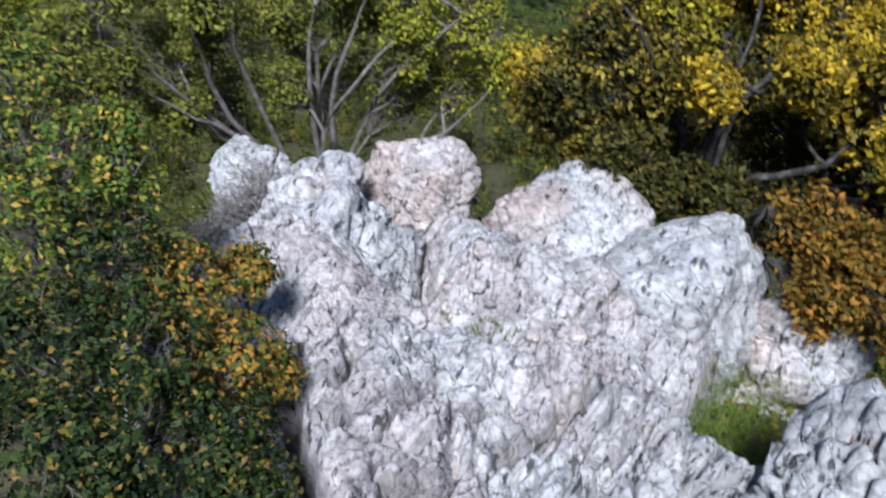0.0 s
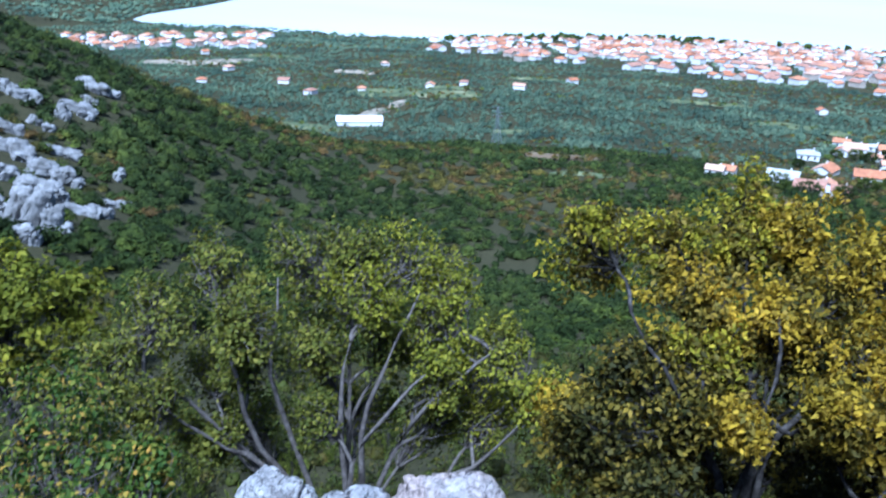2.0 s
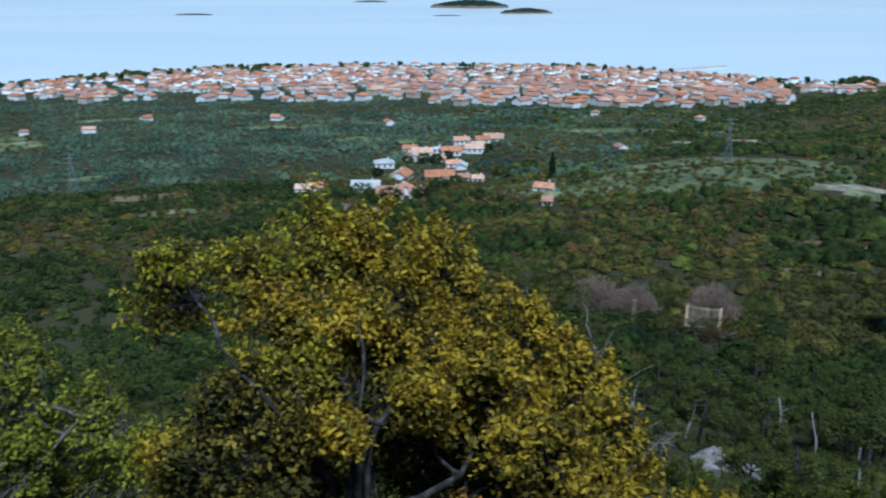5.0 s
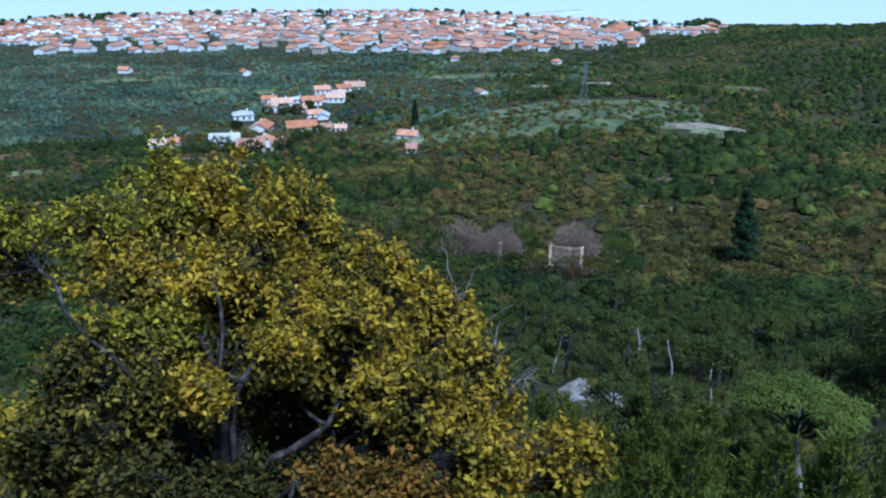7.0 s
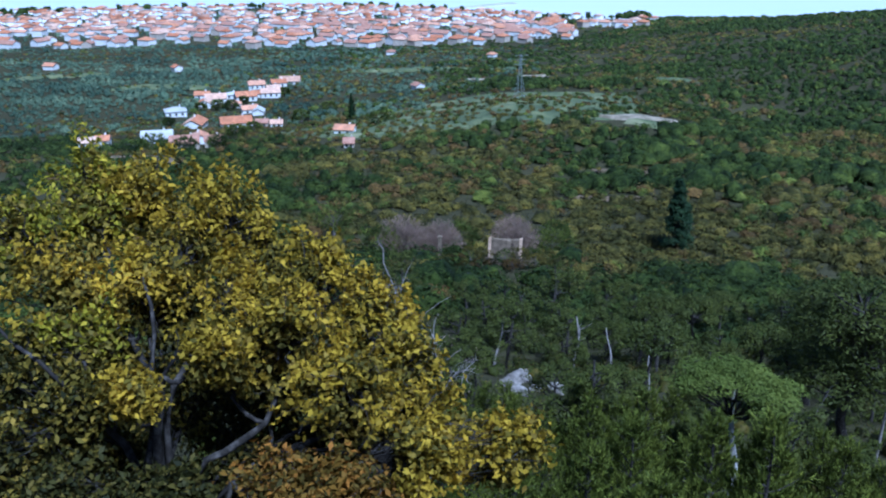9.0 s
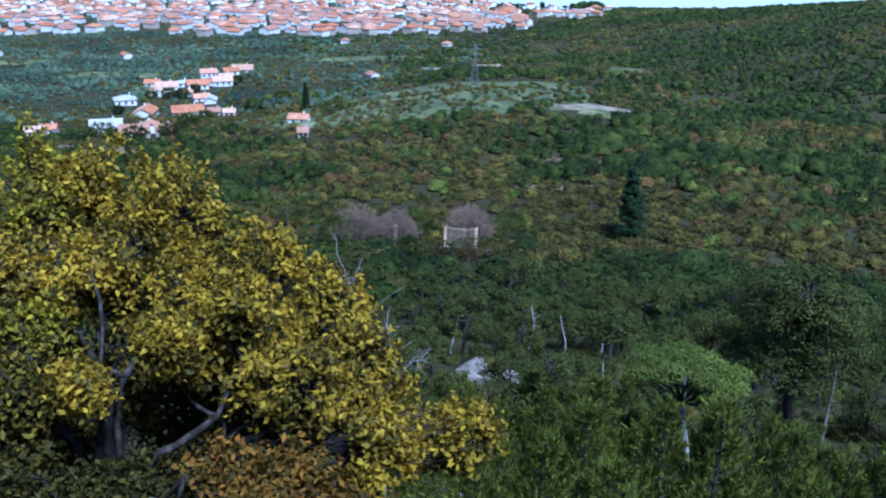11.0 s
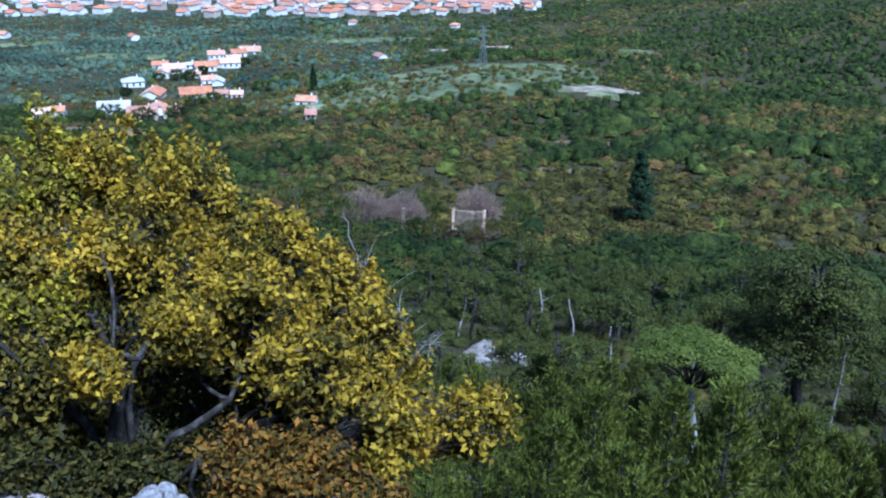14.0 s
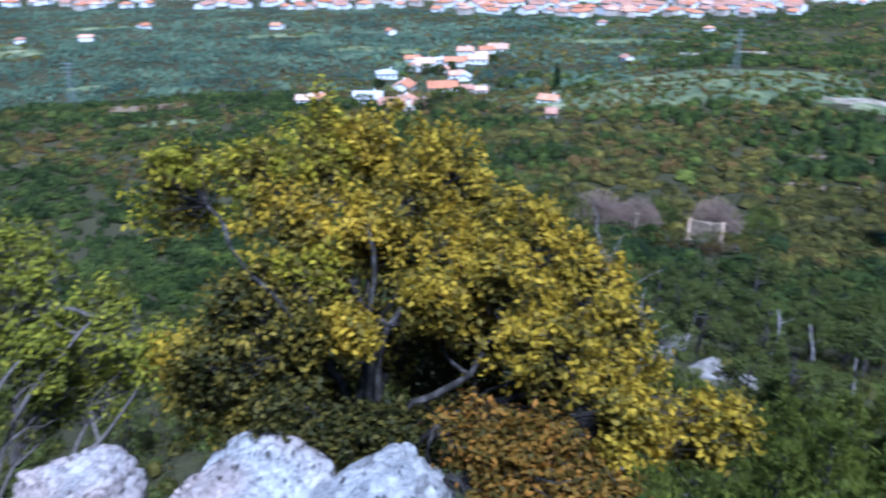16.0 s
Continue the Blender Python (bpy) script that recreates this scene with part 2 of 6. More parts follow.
# Distance haze is painted into this colour: bluer and lighter than the nearer woods.
L_GROVE_HAZE = leaf_mat("grove_haze_leaves", [(0.0, (0.078, 0.122, 0.08)), (0.5, (0.105, 0.152, 0.098)), (1.0, (0.145, 0.19, 0.12))], 0.1, 0.02, fine=0.8)
L_PINE_SLOPE = leaf_mat("slope_pine_leaves", [(0.0, (0.04, 0.06, 0.014)), (1.0, (0.07, 0.095, 0.024))], 0.1, 0.03, clumpy=0.2, fine=1.0)
L_ISLE = leaf_mat("island_pines", [(0.0, (0.010, 0.017, 0.014)), (1.0, (0.022, 0.034, 0.026))], 0.05, 0.03)
L_SCRUB = leaf_mat("scrub_leaves", [(0.0, (0.085, 0.079, 0.02)), (1.0, (0.148, 0.132, 0.032))], 0.12, 0.05, clumpy=0.26, fine=1.0)
L_FRESH_FAR = leaf_mat("broadleaf_far", [(0.0, (0.085, 0.115, 0.024)), (1.0, (0.14, 0.17, 0.035))], 0.15, 0.05, clumpy=0.26, fine=1.0)
L_RUST_FAR = leaf_mat("rusty_scrub", [(0.0, (0.10, 0.066, 0.022)), (1.0, (0.19, 0.12, 0.038))], 0.1, 0.05, fine=1.0)
L_BARE = leaf_mat("bare_twigs", [(0.0, (0.20, 0.14, 0.115)), (1.0, (0.34, 0.25, 0.21))], 0.1, 0.3)
L_CYPRESS = leaf_mat("cypress_leaves", [(0.0, (0.012, 0.028, 0.012)), (1.0, (0.035, 0.06, 0.022))], 0.1, 0.3)
L_GRASS = leaf_mat("grass_blades", [(0.0, (0.07, 0.11, 0.02)), (0.6, (0.14, 0.22, 0.03)), (1.0, (0.28, 0.25, 0.08))], 0.3, 3.0)
M_WALL = plain("render_wall", [(0.3, (0.78, 0.76, 0.73)), (0.7, (0.90, 0.89, 0.87))], 0.4, 0.9, 0.1)
M_WALL_TAN = plain("tan_wall", [(0.3, (0.45, 0.38, 0.30)), (0.7, (0.62, 0.54, 0.45))], 0.4, 0.9, 0.1)


def roof_mat(name, stops):
    """Clay tiles: every slope its own shade, with weathering and rows of tiles in relief."""
    m, t, b = shader(name, 0.9, 0.15)
    each, isle, total = t.nodes.new("ShaderNodeObjectInfo"), t.nodes.new("ShaderNodeNewGeometry"), t.nodes.new("ShaderNodeMath")
    t.links.new(each.outputs["Random"], total.inputs[0])
    t.links.new(isle.outputs["Random Per Island"], total.inputs[1])
    wrap = t.nodes.new("ShaderNodeMath")
    wrap.operation = "FRACT"
    t.links.new(total.outputs[0], wrap.inputs[0])
    col = ramp(t, wrap.outputs[0], stops)
    worn = ramp(t, tex(t, 0.5, 5.0), [(0.35, (0.72, 0.72, 0.74)), (0.65, (1.15, 1.12, 1.1))])
    t.links.new(mix(t, 1.0, col, worn, "MULTIPLY"), b.inputs["Base Color"])
    bump(t, b, tex(t, 2.0, 3.0), 0.5, 0.08)
    return m


M_ROOF = roof_mat("roof_tiles", [(0.0, (0.40, 0.16, 0.08)), (0.35, (0.55, 0.25, 0.13)), (0.6, (0.64, 0.35, 0.22)), (0.8, (0.68, 0.47, 0.34)), (1.0, (0.46, 0.26, 0.17))])
M_ROOF_OLD = plain("roof_tiles_old", [(0.3, (0.30, 0.15, 0.10)), (0.7, (0.48, 0.27, 0.19))], 0.35, 0.9, 0.5, 0.05)
M_WINDOW = plain("window_dark", [(0.3, (0.03, 0.035, 0.04)), (0.7, (0.07, 0.08, 0.09))], 2.0, 0.2, 0, spec=0.5)
M_STONE = plain("old_stone", [(0.3, (0.10, 0.075, 0.05)), (0.7, (0.26, 0.20, 0.14))], 1.6, 0.95, 0.8, 0.06)
M_GABLE = plain("gable_stone", [(0.3, (0.50, 0.34, 0.22)), (0.7, (0.74, 0.54, 0.38))], 1.6, 0.95, 0.8, 0.06)
M_SAND = plain("bare_earth", [(0.35, (0.17, 0.145, 0.095)), (0.5, (0.30, 0.25, 0.18)), (0.65, (0.46, 0.39, 0.29))], 0.2, 0.95, 0.5, 0.2)
M_EARTH = plain("ploughed_earth", [(0.35, (0.12, 0.085, 0.05)), (0.6, (0.20, 0.145, 0.09)), (0.75, (0.15, 0.15, 0.07))], 0.15, 0.95, 0.3, 0.1)
M_STEEL = plain("galvanised_steel", [(0.3, (0.2, 0.22, 0.23)), (0.7, (0.32, 0.34, 0.35))], 1.0, 0.5, 0)
M_QUAY = plain("quay_stone", [(0.3, (0.4, 0.39, 0.37)), (0.7, (0.58, 0.56, 0.53))], 0.1, 0.9, 0)


def ground_mat():
    m, t, b = shader("hillside_ground", 0.95, 0.1)
    a = ramp(t, tex(t, 0.02, 8.0, 0.6), [(0.3, (0.02, 0.026, 0.010)), (0.46, (0.042, 0.047, 0.018)), (0.6, (0.075, 0.075, 0.03)), (0.78, (0.16, 0.14, 0.075))])
    c = ramp(t, tex(t, 1.4, 8.0, 0.7), [(0.3, (0.025, 0.022, 0.013)), (0.5, (0.06, 0.05, 0.028)), (0.65, (0.075, 0.066, 0.032)), (0.82, (0.15, 0.13, 0.10))])
    col = mix(t, 0.62, a, c)
    t.links.new(col, b.inputs["Base Color"])
    bump(t, b, tex(t, 2.0, 8.0), 0.8, 0.15)
    return m


def field_mat():
    m, t, b = shader("dry_meadow", 0.95, 0.1)
    a = ramp(t, tex(t, 0.06, 8.0, 0.65), [(0.32, (0.06, 0.075, 0.04)), (0.46, (0.11, 0.13, 0.065)), (0.56, (0.16, 0.175, 0.08)), (0.68, (0.27, 0.265, 0.15))])
    t.links.new(a, b.inputs["Base Color"])
    bump(t, b, tex(t, 0.8, 8.0), 0.8, 0.3)
    return m


def sea_mat():
    m, t, b = shader("sea_water", 0.22, 0.8)
    # Near-white base: the sky's reflected brightness is painted into the water colour.
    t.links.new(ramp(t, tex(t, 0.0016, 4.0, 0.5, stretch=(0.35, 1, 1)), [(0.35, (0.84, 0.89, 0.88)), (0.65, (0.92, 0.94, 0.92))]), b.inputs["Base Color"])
    b.inputs["IOR"].default_value = 1.33
    bump(t, b, tex(t, 0.12, 4.0, 0.6, stretch=(0.5, 1, 1)), 0.1, 0.6)
    return m


M_GROUND, M_FIELD, M_SEA = ground_mat(), field_mat(), sea_mat()
SEA = -138.0


# ---- mesh helpers ----
def mesh_of(name, verts, faces, mat, smooth=False):
    verts = np.ascontiguousarray(verts, np.float32)
    faces = np.ascontiguousarray(faces, np.int32)
    me = bpy.data.meshes.new(name)
    n, k = faces.shape
    me.vertices.add(len(verts))
    me.vertices.foreach_set("co", verts.ravel())
    me.loops.add(n * k)
    me.loops.foreach_set("vertex_index", faces.ravel())
    me.polygons.add(n)
    me.polygons.foreach_set("loop_start", np.arange(0, n * k, k, dtype=np.int32))
    if smooth:
        me.polygons.foreach_set("use_smooth", np.ones(n, bool))
    me.update(calc_edges=True)
    me.validate()
    me.materials.append(mat)
    return me


def thing(name, at, label, category, group="", kind=""):
    ob = new(name)
    ob.location = at
    return tagged(ob, label, category, group, kind)


def piece(name, verts, faces, mat, parent=None, label="", smooth=False):
    """One mesh; under a parent the vertices are in world places and are brought to the parent's frame."""
    verts = np.asarray(verts, float)
    if parent is not None:
        at, p = np.zeros(3), parent
        while p is not None:
            at, p = at + np.array(p.location), p.parent
        verts = verts - at
    ob = new(name, mesh_of(name, verts, faces, mat, smooth))
    if parent is not None:
        ob.parent = parent
    if label:
        ob["label"] = label
    return ob


def part(name, bm, material, parent, label=""):
    me = bpy.data.meshes.new(name)
    bm.to_mesh(me)
    bm.free()
    me.materials.append(material)
    ob = new(name, me)
    ob.parent = parent
    if label:
        ob["label"] = label
    return ob


def tube(path, radii, sides=7):
    path, radii = np.asarray(path, float), np.asarray(radii, float)
    n = len(path)
    d = np.gradient(path, axis=0)
    d /= np.linalg.norm(d, axis=1)[:, None] + 1e-9
    ref = np.where(np.abs(d[:, 2:3]) > 0.9, [[1.0, 0, 0]], [[0, 0, 1.0]])
    u = np.cross(d, ref)
    u /= np.linalg.norm(u, axis=1)[:, None] + 1e-9
    v = np.cross(d, u)
    a = np.arange(sides) * 2 * math.pi / sides
    ring = path[:, None] + radii[:, None, None] * (np.cos(a)[None, :, None] * u[:, None] + np.sin(a)[None, :, None] * v[:, None])
    i = np.arange(n - 1)[:, None] * sides
    j = np.arange(sides)[None]
    k = (j + 1) % sides
    f = np.stack([i + j, i + k, i + sides + k, i + sides + j], 2).reshape(-1, 4)
    return ring.reshape(-1, 3), f


def joined(parts):
    vs, fs, n = [], [], 0
    for v, f in parts:
        vs.append(v)
        fs.append(f + n)
        n += len(v)
    return np.concatenate(vs), np.concatenate(fs)


def unit(v):
    return v / (np.linalg.norm(v, axis=-1, keepdims=True) + 1e-9)


def wander(a, b, n, bend, rng):
    """A crooked way from a to b."""
    a, b = np.asarray(a, float), np.asarray(b, float)
    s = np.linspace(0, 1, n)[:, None]
    p = a + (b - a) * s
    length = np.linalg.norm(b - a)
    for k in (1, 2, 3):
        p = p + np.sin(math.pi * k * s) * rng.normal(0, bend * length / k, 3)
    return p


def leaf_cards(centres, outward, size, rng, wide=0.55, droop=0.25, loose=0.5):
    """Bent four-cornered leaves: stalk, two sides and tip."""
    n = len(centres)
    nor = unit(outward + rng.normal(0, loose, (n, 3)) + [0, 0, 0.45])
    along = unit(np.cross(nor, rng.normal(0, 1, (n, 3))))
    side = np.cross(nor, along)
    ln = (size * rng.uniform(0.65, 1.3, n))[:, None]
    stalk = centres - along * ln * 0.5
    tip = centres + along * ln * 0.5 - nor * ln * droop
    left = centres + side * ln * wide * 0.5 + nor * ln * 0.06
    right = centres - side * ln * wide * 0.5 + nor * ln * 0.06
    v = np.stack([stalk, right, tip, left], 1).reshape(-1, 3)
    return v, np.arange(4 * n).reshape(-1, 4)


def tufts(centres, outward, size, rng, spikes=7, thin=0.09):
    """Needle tufts: thin triangles that fan out from a point."""
    n = len(centres)
    c = np.repeat(centres, spikes, 0)
    d = unit(np.repeat(outward, spikes, 0) + rng.normal(0, 0.7, (n * spikes, 3)) + [0, 0, 0.3])
    s = unit(np.cross(d, rng.normal(0, 1, (n * spikes, 3))))
    ln = (size * rng.uniform(0.6, 1.25, n * spikes))[:, None]
    v = np.stack([c - s * ln * thin, c + s * ln * thin, c + d * ln], 1).reshape(-1, 3)
    return v, np.arange(3 * n * spikes).reshape(-1, 3)


def sprays(centres, outward, size, rng, wide=0.6, rough=0.38):
    """Single small faces that lie along the outside of a crown."""
    n = len(centres)
    nor = unit(unit(outward) + rng.normal(0, rough, (n, 3)) + [0, 0, 0.35])
    along = unit(np.cross(nor, rng.normal(0, 1, (n, 3))))
    side = np.cross(nor, along)
    ln = (size * rng.uniform(0.6, 1.3, n))[:, None]
    v = np.stack([centres - along * ln * 0.5 - side * ln * wide * 0.5, centres - along * ln * 0.4 + side * ln * wide * 0.5, centres + along * ln * 0.6 + nor * ln * 0.15], 1).reshape(-1, 3)
    return v, np.arange(3 * n).reshape(-1, 3)


# ---- the lie of the land ----
PROFILE_R = [0, 1, 2, 3, 4.5, 6.5, 7.5, 9, 12, 20, 30, 40, 50, 60, 70, 125, 175, 250, 330, 430, 600, 780, 1000, 1250, 1400, 5200]
PROFILE_Z = [-0.05, -0.8, -2.3, -2.9, -3.5, -4.3, -5.1, -7.4, -10.8, -17.8, -24.5, -29.3, -32, -34.6, -37.8, -53, -65, -73, -82, -98, -106, -112.5, -122, -134, -137.4, -137.4]
SHORE_AZ = [-70, -45, -38.5, -31.5, -25, -23.7, -13.4, -3.4, 7.8, 13, 19.9, 24.7, 30.8, 60]
SHORE_R = [1450, 1408, 1338, 1205, 1200, 1240, 1364, 1382, 1352, 1329, 1219, 1198, 1262, 1320]


def smooth01(x):
    x = np.clip(x, 0, 1)
    return x * x * (3 - 2 * x)


def land(x, y):
    """Height of the ground."""
    x, y = np.asarray(x, float), np.asarray(y, float)
    r = np.hypot(x, y)
    az = np.degrees(np.arctan2(x, y))
    z = np.interp(r, PROFILE_R, PROFILE_Z)
    spur = np.interp(az, [-110, -80, -60, -51, -45, -41, -37, -33, -22], [95, 90, 66, 47, 33, 23, 14, 7, 0])
    z = z + spur * np.exp(-0.5 * ((r - 270) / np.where(r < 270, 105, 75)) ** 2) * smooth01((r - 25) / 80)
    hill = np.interp(az, [16, 24, 31, 37, 42, 60, 90], [0, 5, 20, 33, 45, 80, 80])
    z = z + hill * np.exp(-0.5 * ((r - 820) / 230) ** 2)
    dale = np.interp(az, [8, 17, 26, 34], [0, 1, 1, 0])
    z = z + dale * 13 * np.exp(-0.5 * ((r - 440) / 75) ** 2)
    rough = fbm(flat(x / 60, y / 60), 4, 3) - 0.5
    z = z + rough * np.clip(r / 60, 0, 1) * np.interp(r, [0, 300, 900, 1300], [6, 8, 6, 1])
    z = z + (fbm(flat(x / 3.0, y / 3.0), 4, 9) - 0.5) * np.clip(r / 8, 0, 1) * np.interp(r, [0, 60, 400], [0.7, 0.7, 0])
    z = z + 3.2 * np.exp(-0.5 * (((x - 40) / 9) ** 2 + ((y - 125) / 7) ** 2))
    shore = np.interp(az, SHORE_AZ, SHORE_R) + (fbm(flat(x / 90, y / 90), 3, 21) - 0.5) * 60
    z = np.where(r < shore, np.maximum(z, SEA + 1.0 + np.clip((shore - r) * 0.02, 0, 3)), z)
    z = np.where(r >= shore, np.minimum(z, SEA + 1.0 - (r - shore) * 0.15), z)
    z = np.maximum(z, SEA - 15)
    coast = np.interp(r, [1400, 1548, 1750, 2131, 3257, 4800], [-47, -45.7, -41.8, -37.7, -32.8, -30])
    inland = (coast - az) * r * math.pi / 180
    far = SEA + np.clip(inland * 0.13, -12, 150) + (fbm(flat(x / 220, y / 220), 4, 31) - 0.5) * np.clip(inland * 0.1, 0, 70)
    z = np.where((r > 1380) & (inland > -80) & (az > -150), np.maximum(z, far), z)
    behind = smooth01((np.abs(az + 5) - 75) / 60)
    return z * (1 - behind) + behind * (0.45 * r ** 0.93 * np.clip(r / 6, 0, 1) + rough * 4)


def at_ground(x, y, up=0.0):
    return Vector((x, y, float(land(np.array([x]), np.array([y]))[0]) + up))


az = np.radians(np.concatenate([np.arange(-66, 62, 0.45), np.arange(62, 294, 4.0)]))
rr = np.concatenate([[0.01], np.geomspace(0.4, 5200, 190)])
A, Rr = np.meshgrid(az, rr)
X, Y = (Rr * np.sin(A)).ravel(), (Rr * np.cos(A)).ravel()
na, nr = len(az), len(rr)
i = np.arange(nr - 1)[:, None] * na
j = np.arange(na)[None]
k = (j + 1) % na
F = np.stack([i + j, i + na + j, i + na + k, i + k], 2).reshape(-1, 4)[:, ::-1]
ground = piece("ground", np.stack([X, Y, land(X, Y)], 1), F, M_GROUND, smooth=True)
tagged(ground, "hillside of soil and scrub falling to a coastal plain", "ground", kind="structure")

bm = bmesh.new()
bmesh.ops.create_circle(bm, cap_ends=True, segments=96, radius=6500)
me = bpy.data.meshes.new("water")
bm.to_mesh(me)
bm.free()
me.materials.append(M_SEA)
water = new("water", me)
water.location = (0, 0, SEA)
tagged(water, "calm pale sea with the bright sky's reflection put into its colour", "sea", kind="structure")


def island(at, half_long, half_deep, high, turn, seed):
    n, m = 48, 26
    rng = np.random.default_rng(seed)
    ph = rng.uniform(0, 6.28, 4)
    a = np.linspace(0, 2 * math.pi, n, endpoint=False)
    wob = 1 + 0.16 * np.sin(2 * a + ph[0]) + 0.1 * np.sin(3 * a + ph[1]) + 0.06 * np.sin(7 * a + ph[2])
    s = np.linspace(1.03, 0.02, m)
    x = (s[:, None] * np.cos(a) * wob * half_long)
    y = (s[:, None] * np.sin(a) * wob * half_deep)
    z = np.clip(high * (1 - np.clip(s, 0, 1)[:, None] ** 2.2) + np.zeros_like(x), 0, None)
    z = z + np.where(s[:, None] < 0.95, (fbm(np.stack([x.ravel() / 14, y.ravel() / 14, z.ravel()], 1), 3, seed).reshape(x.shape)) * high * 0.5, -2)
    c, q = math.cos(turn), math.sin(turn)
    v = np.stack([x * c - y * q, x * q + y * c, z], 2).reshape(-1, 3) + [at[0], at[1], SEA]
    i = np.arange(m - 1)[:, None] * n
    j = np.arange(n)[None]
    k = (j + 1) % n
    f = np.stack([i + j, i + k, i + n + k, i + n + j], 2).reshape(-1, 4)
    ob = thing("island", (at[0], at[1], SEA), "small wooded island lying low in the sea", "island", "islands off the town")
    piece("shore", v[: 3 * n], f[: 2 * n], M_STONE, ob, "pale rocky shore")
    piece("wood_cover", v[2 * n:], f[: (m - 3) * n], L_ISLE, ob, "dark pine woods")


for spec in (((120, 3690), 150, 75, 24, 0.05, 1), ((288, 3165), 82, 30, 15, 0.1, 2), ((12, 3000), 46, 12, 2.5, 0.0, 3),
             ((-838, 3060), 70, 16, 4, -0.2, 4), ((-345, 4380), 90, 30, 6, 0.1, 5)):
    island(*spec)


# ---- rocks ----
def rock(name, label, at, radii, turn=0.0, lean=(0, 0), sub=6, seed=1, cell=0.45, amp=0.09, fine=0.14, fine_amp=0.035, along=(1, 1, 1), mat=None, square=0.75, blade=0.5, cuts=10):
    """A limestone block: cells parted by deep cracks at two sizes over a lumpy body."""
    bm = bmesh.new()
    bmesh.ops.create_icosphere(bm, subdivisions=sub, radius=1)
    u = np.array([v.co for v in bm.verts])
    f = np.array([[v.index for v in face.verts] for face in bm.faces])
    bm.free()
    rot = np.array(Euler((radians(lean[0]), radians(lean[1]), radians(turn))).to_matrix())
    shaped = np.sign(u) * np.abs(u) ** square
    cut = np.random.default_rng(seed + 900)
    for _ in range(cuts):
        face = unit(cut.normal(0, 1, 3))
        shaped = shaped - np.maximum(0, shaped @ face - cut.uniform(0.66, 0.9))[:, None] * face * 0.85
    body = shaped * radii
    nor = unit(u / np.asarray(radii)) @ rot.T
    p = body @ rot.T + at
    low = min(radii)
    p = p + nor * ((fbm(p * 1.1 / max(low, 0.3), 3, seed) - 0.5) * 0.75 * low)[:, None]
    q = p @ rot / np.asarray(along)
    warp = np.stack([vnoise(q * 3.1, seed + a) for a in (11, 12, 13)], 1) - 0.5
    f1, f2, val, off = cells(q / cell + warp * 0.8, seed)
    big = np.minimum(f2 - f1, 0.1) / 0.1 * 0.75 + val * 0.8 + off[:, 1] * blade - f1 * 0.15
    g1, g2, val2, off2 = cells(q / fine + warp * 1.3, seed + 40)
    small = np.minimum(g2 - g1, 0.1) / 0.1 * 0.85 + val2 * 0.7 + off2[:, 1] * blade - g1 * 0.25
    grit = fbm(p * 26, 3, seed + 5) - 0.5
    p = p + nor * (amp * (big - 0.8) + fine_amp * (small - 0.7) + 0.02 * grit * min(1.0, fine / 0.12))[:, None]
    ob = piece(name, p - np.asarray(at), f, mat or M_ROCK)
    ob.location = at
    return tagged(ob, label, "rock", "limestone rocks on the ledge")


ROCKS = (
    dict(label="cracked limestone spine with a pale smooth crest", at=(-3.12, 3.95, -3.25), radii=(0.6, 0.9, 0.85), turn=30, lean=(-8, 0), seed=14, along=(0.8, 1.4, 1.4), amp=0.1, fine_amp=0.05, mat=M_ROCK_GREY),
    dict(label="limestone block with fine cracks at the end of the spine", at=(-3.75, 4.72, -3.42), radii=(0.5, 0.6, 0.8), turn=20, seed=15, cell=0.35, fine=0.10, fine_amp=0.045),
    dict(label="round knobbly limestone boulder", at=(-3.2, 5.65, -3.4), radii=(0.5, 0.46, 0.62), turn=10, seed=16, cell=0.26, amp=0.06, fine=0.10, fine_amp=0.04, square=0.9, blade=0.2),
    dict(label="humped pinkish limestone rock with many small knobs", at=(-1.84, 5.85, -3.62), radii=(0.82, 0.75, 0.86), turn=-15, seed=17, cell=0.32, fine=0.10, amp=0.08, fine_amp=0.045, square=0.85, blade=0.3),
    dict(label="low knobbly limestone rock below the hump", at=(-2.15, 4.95, -3.75), radii=(0.58, 0.6, 0.55), turn=10, seed=18, cell=0.32, fine=0.11, amp=0.08, fine_amp=0.045, blade=0.3),
    dict(label="tall smooth limestone rock with a curved crack near the top", at=(-0.68, 5.38, -3.5), radii=(0.56, 0.78, 1.05), turn=-14, lean=(10, -6), seed=37, cell=0.7, amp=0.07, fine=0.2, fine_amp=0.022, square=0.72, blade=0.35, cuts=8, mat=M_ROCK_GREY),
    dict(label="sharp limestone rock at the edge of the grass", at=(0.66, 3.0, -2.38), radii=(0.6, 0.62, 0.68), turn=-30, seed=20, cell=0.36, along=(0.8, 1.4, 1.4), amp=0.12, fine_amp=0.06, mat=M_ROCK_GREY, blade=0.8),
    dict(label="shaded limestone rock under the oak branches", at=(0.22, 5.75, -3.8), radii=(0.5, 0.45, 0.62), turn=15, seed=21),
    dict(label="pointed white limestone rock on the slope edge", at=(1.75, 2.6, -1.69), radii=(0.5, 0.45, 0.62), turn=30, seed=22, amp=0.12, fine_amp=0.05, mat=M_ROCK_GREY),
    dict(label="limestone rock half under the evergreen bush", at=(-2.75, 2.9, -3.2), radii=(0.5, 0.7, 0.5), turn=20, seed=23, fine_amp=0.06, mat=M_ROCK_GREY),
    dict(label="grey lichen-covered limestone knob at the end of the ledge", at=(-4.66, 5.26, -3.61), radii=(0.42, 0.4, 0.55), turn=25, seed=41, cell=0.3, fine=0.09, fine_amp=0.04, mat=M_ROCK_GREY),
)
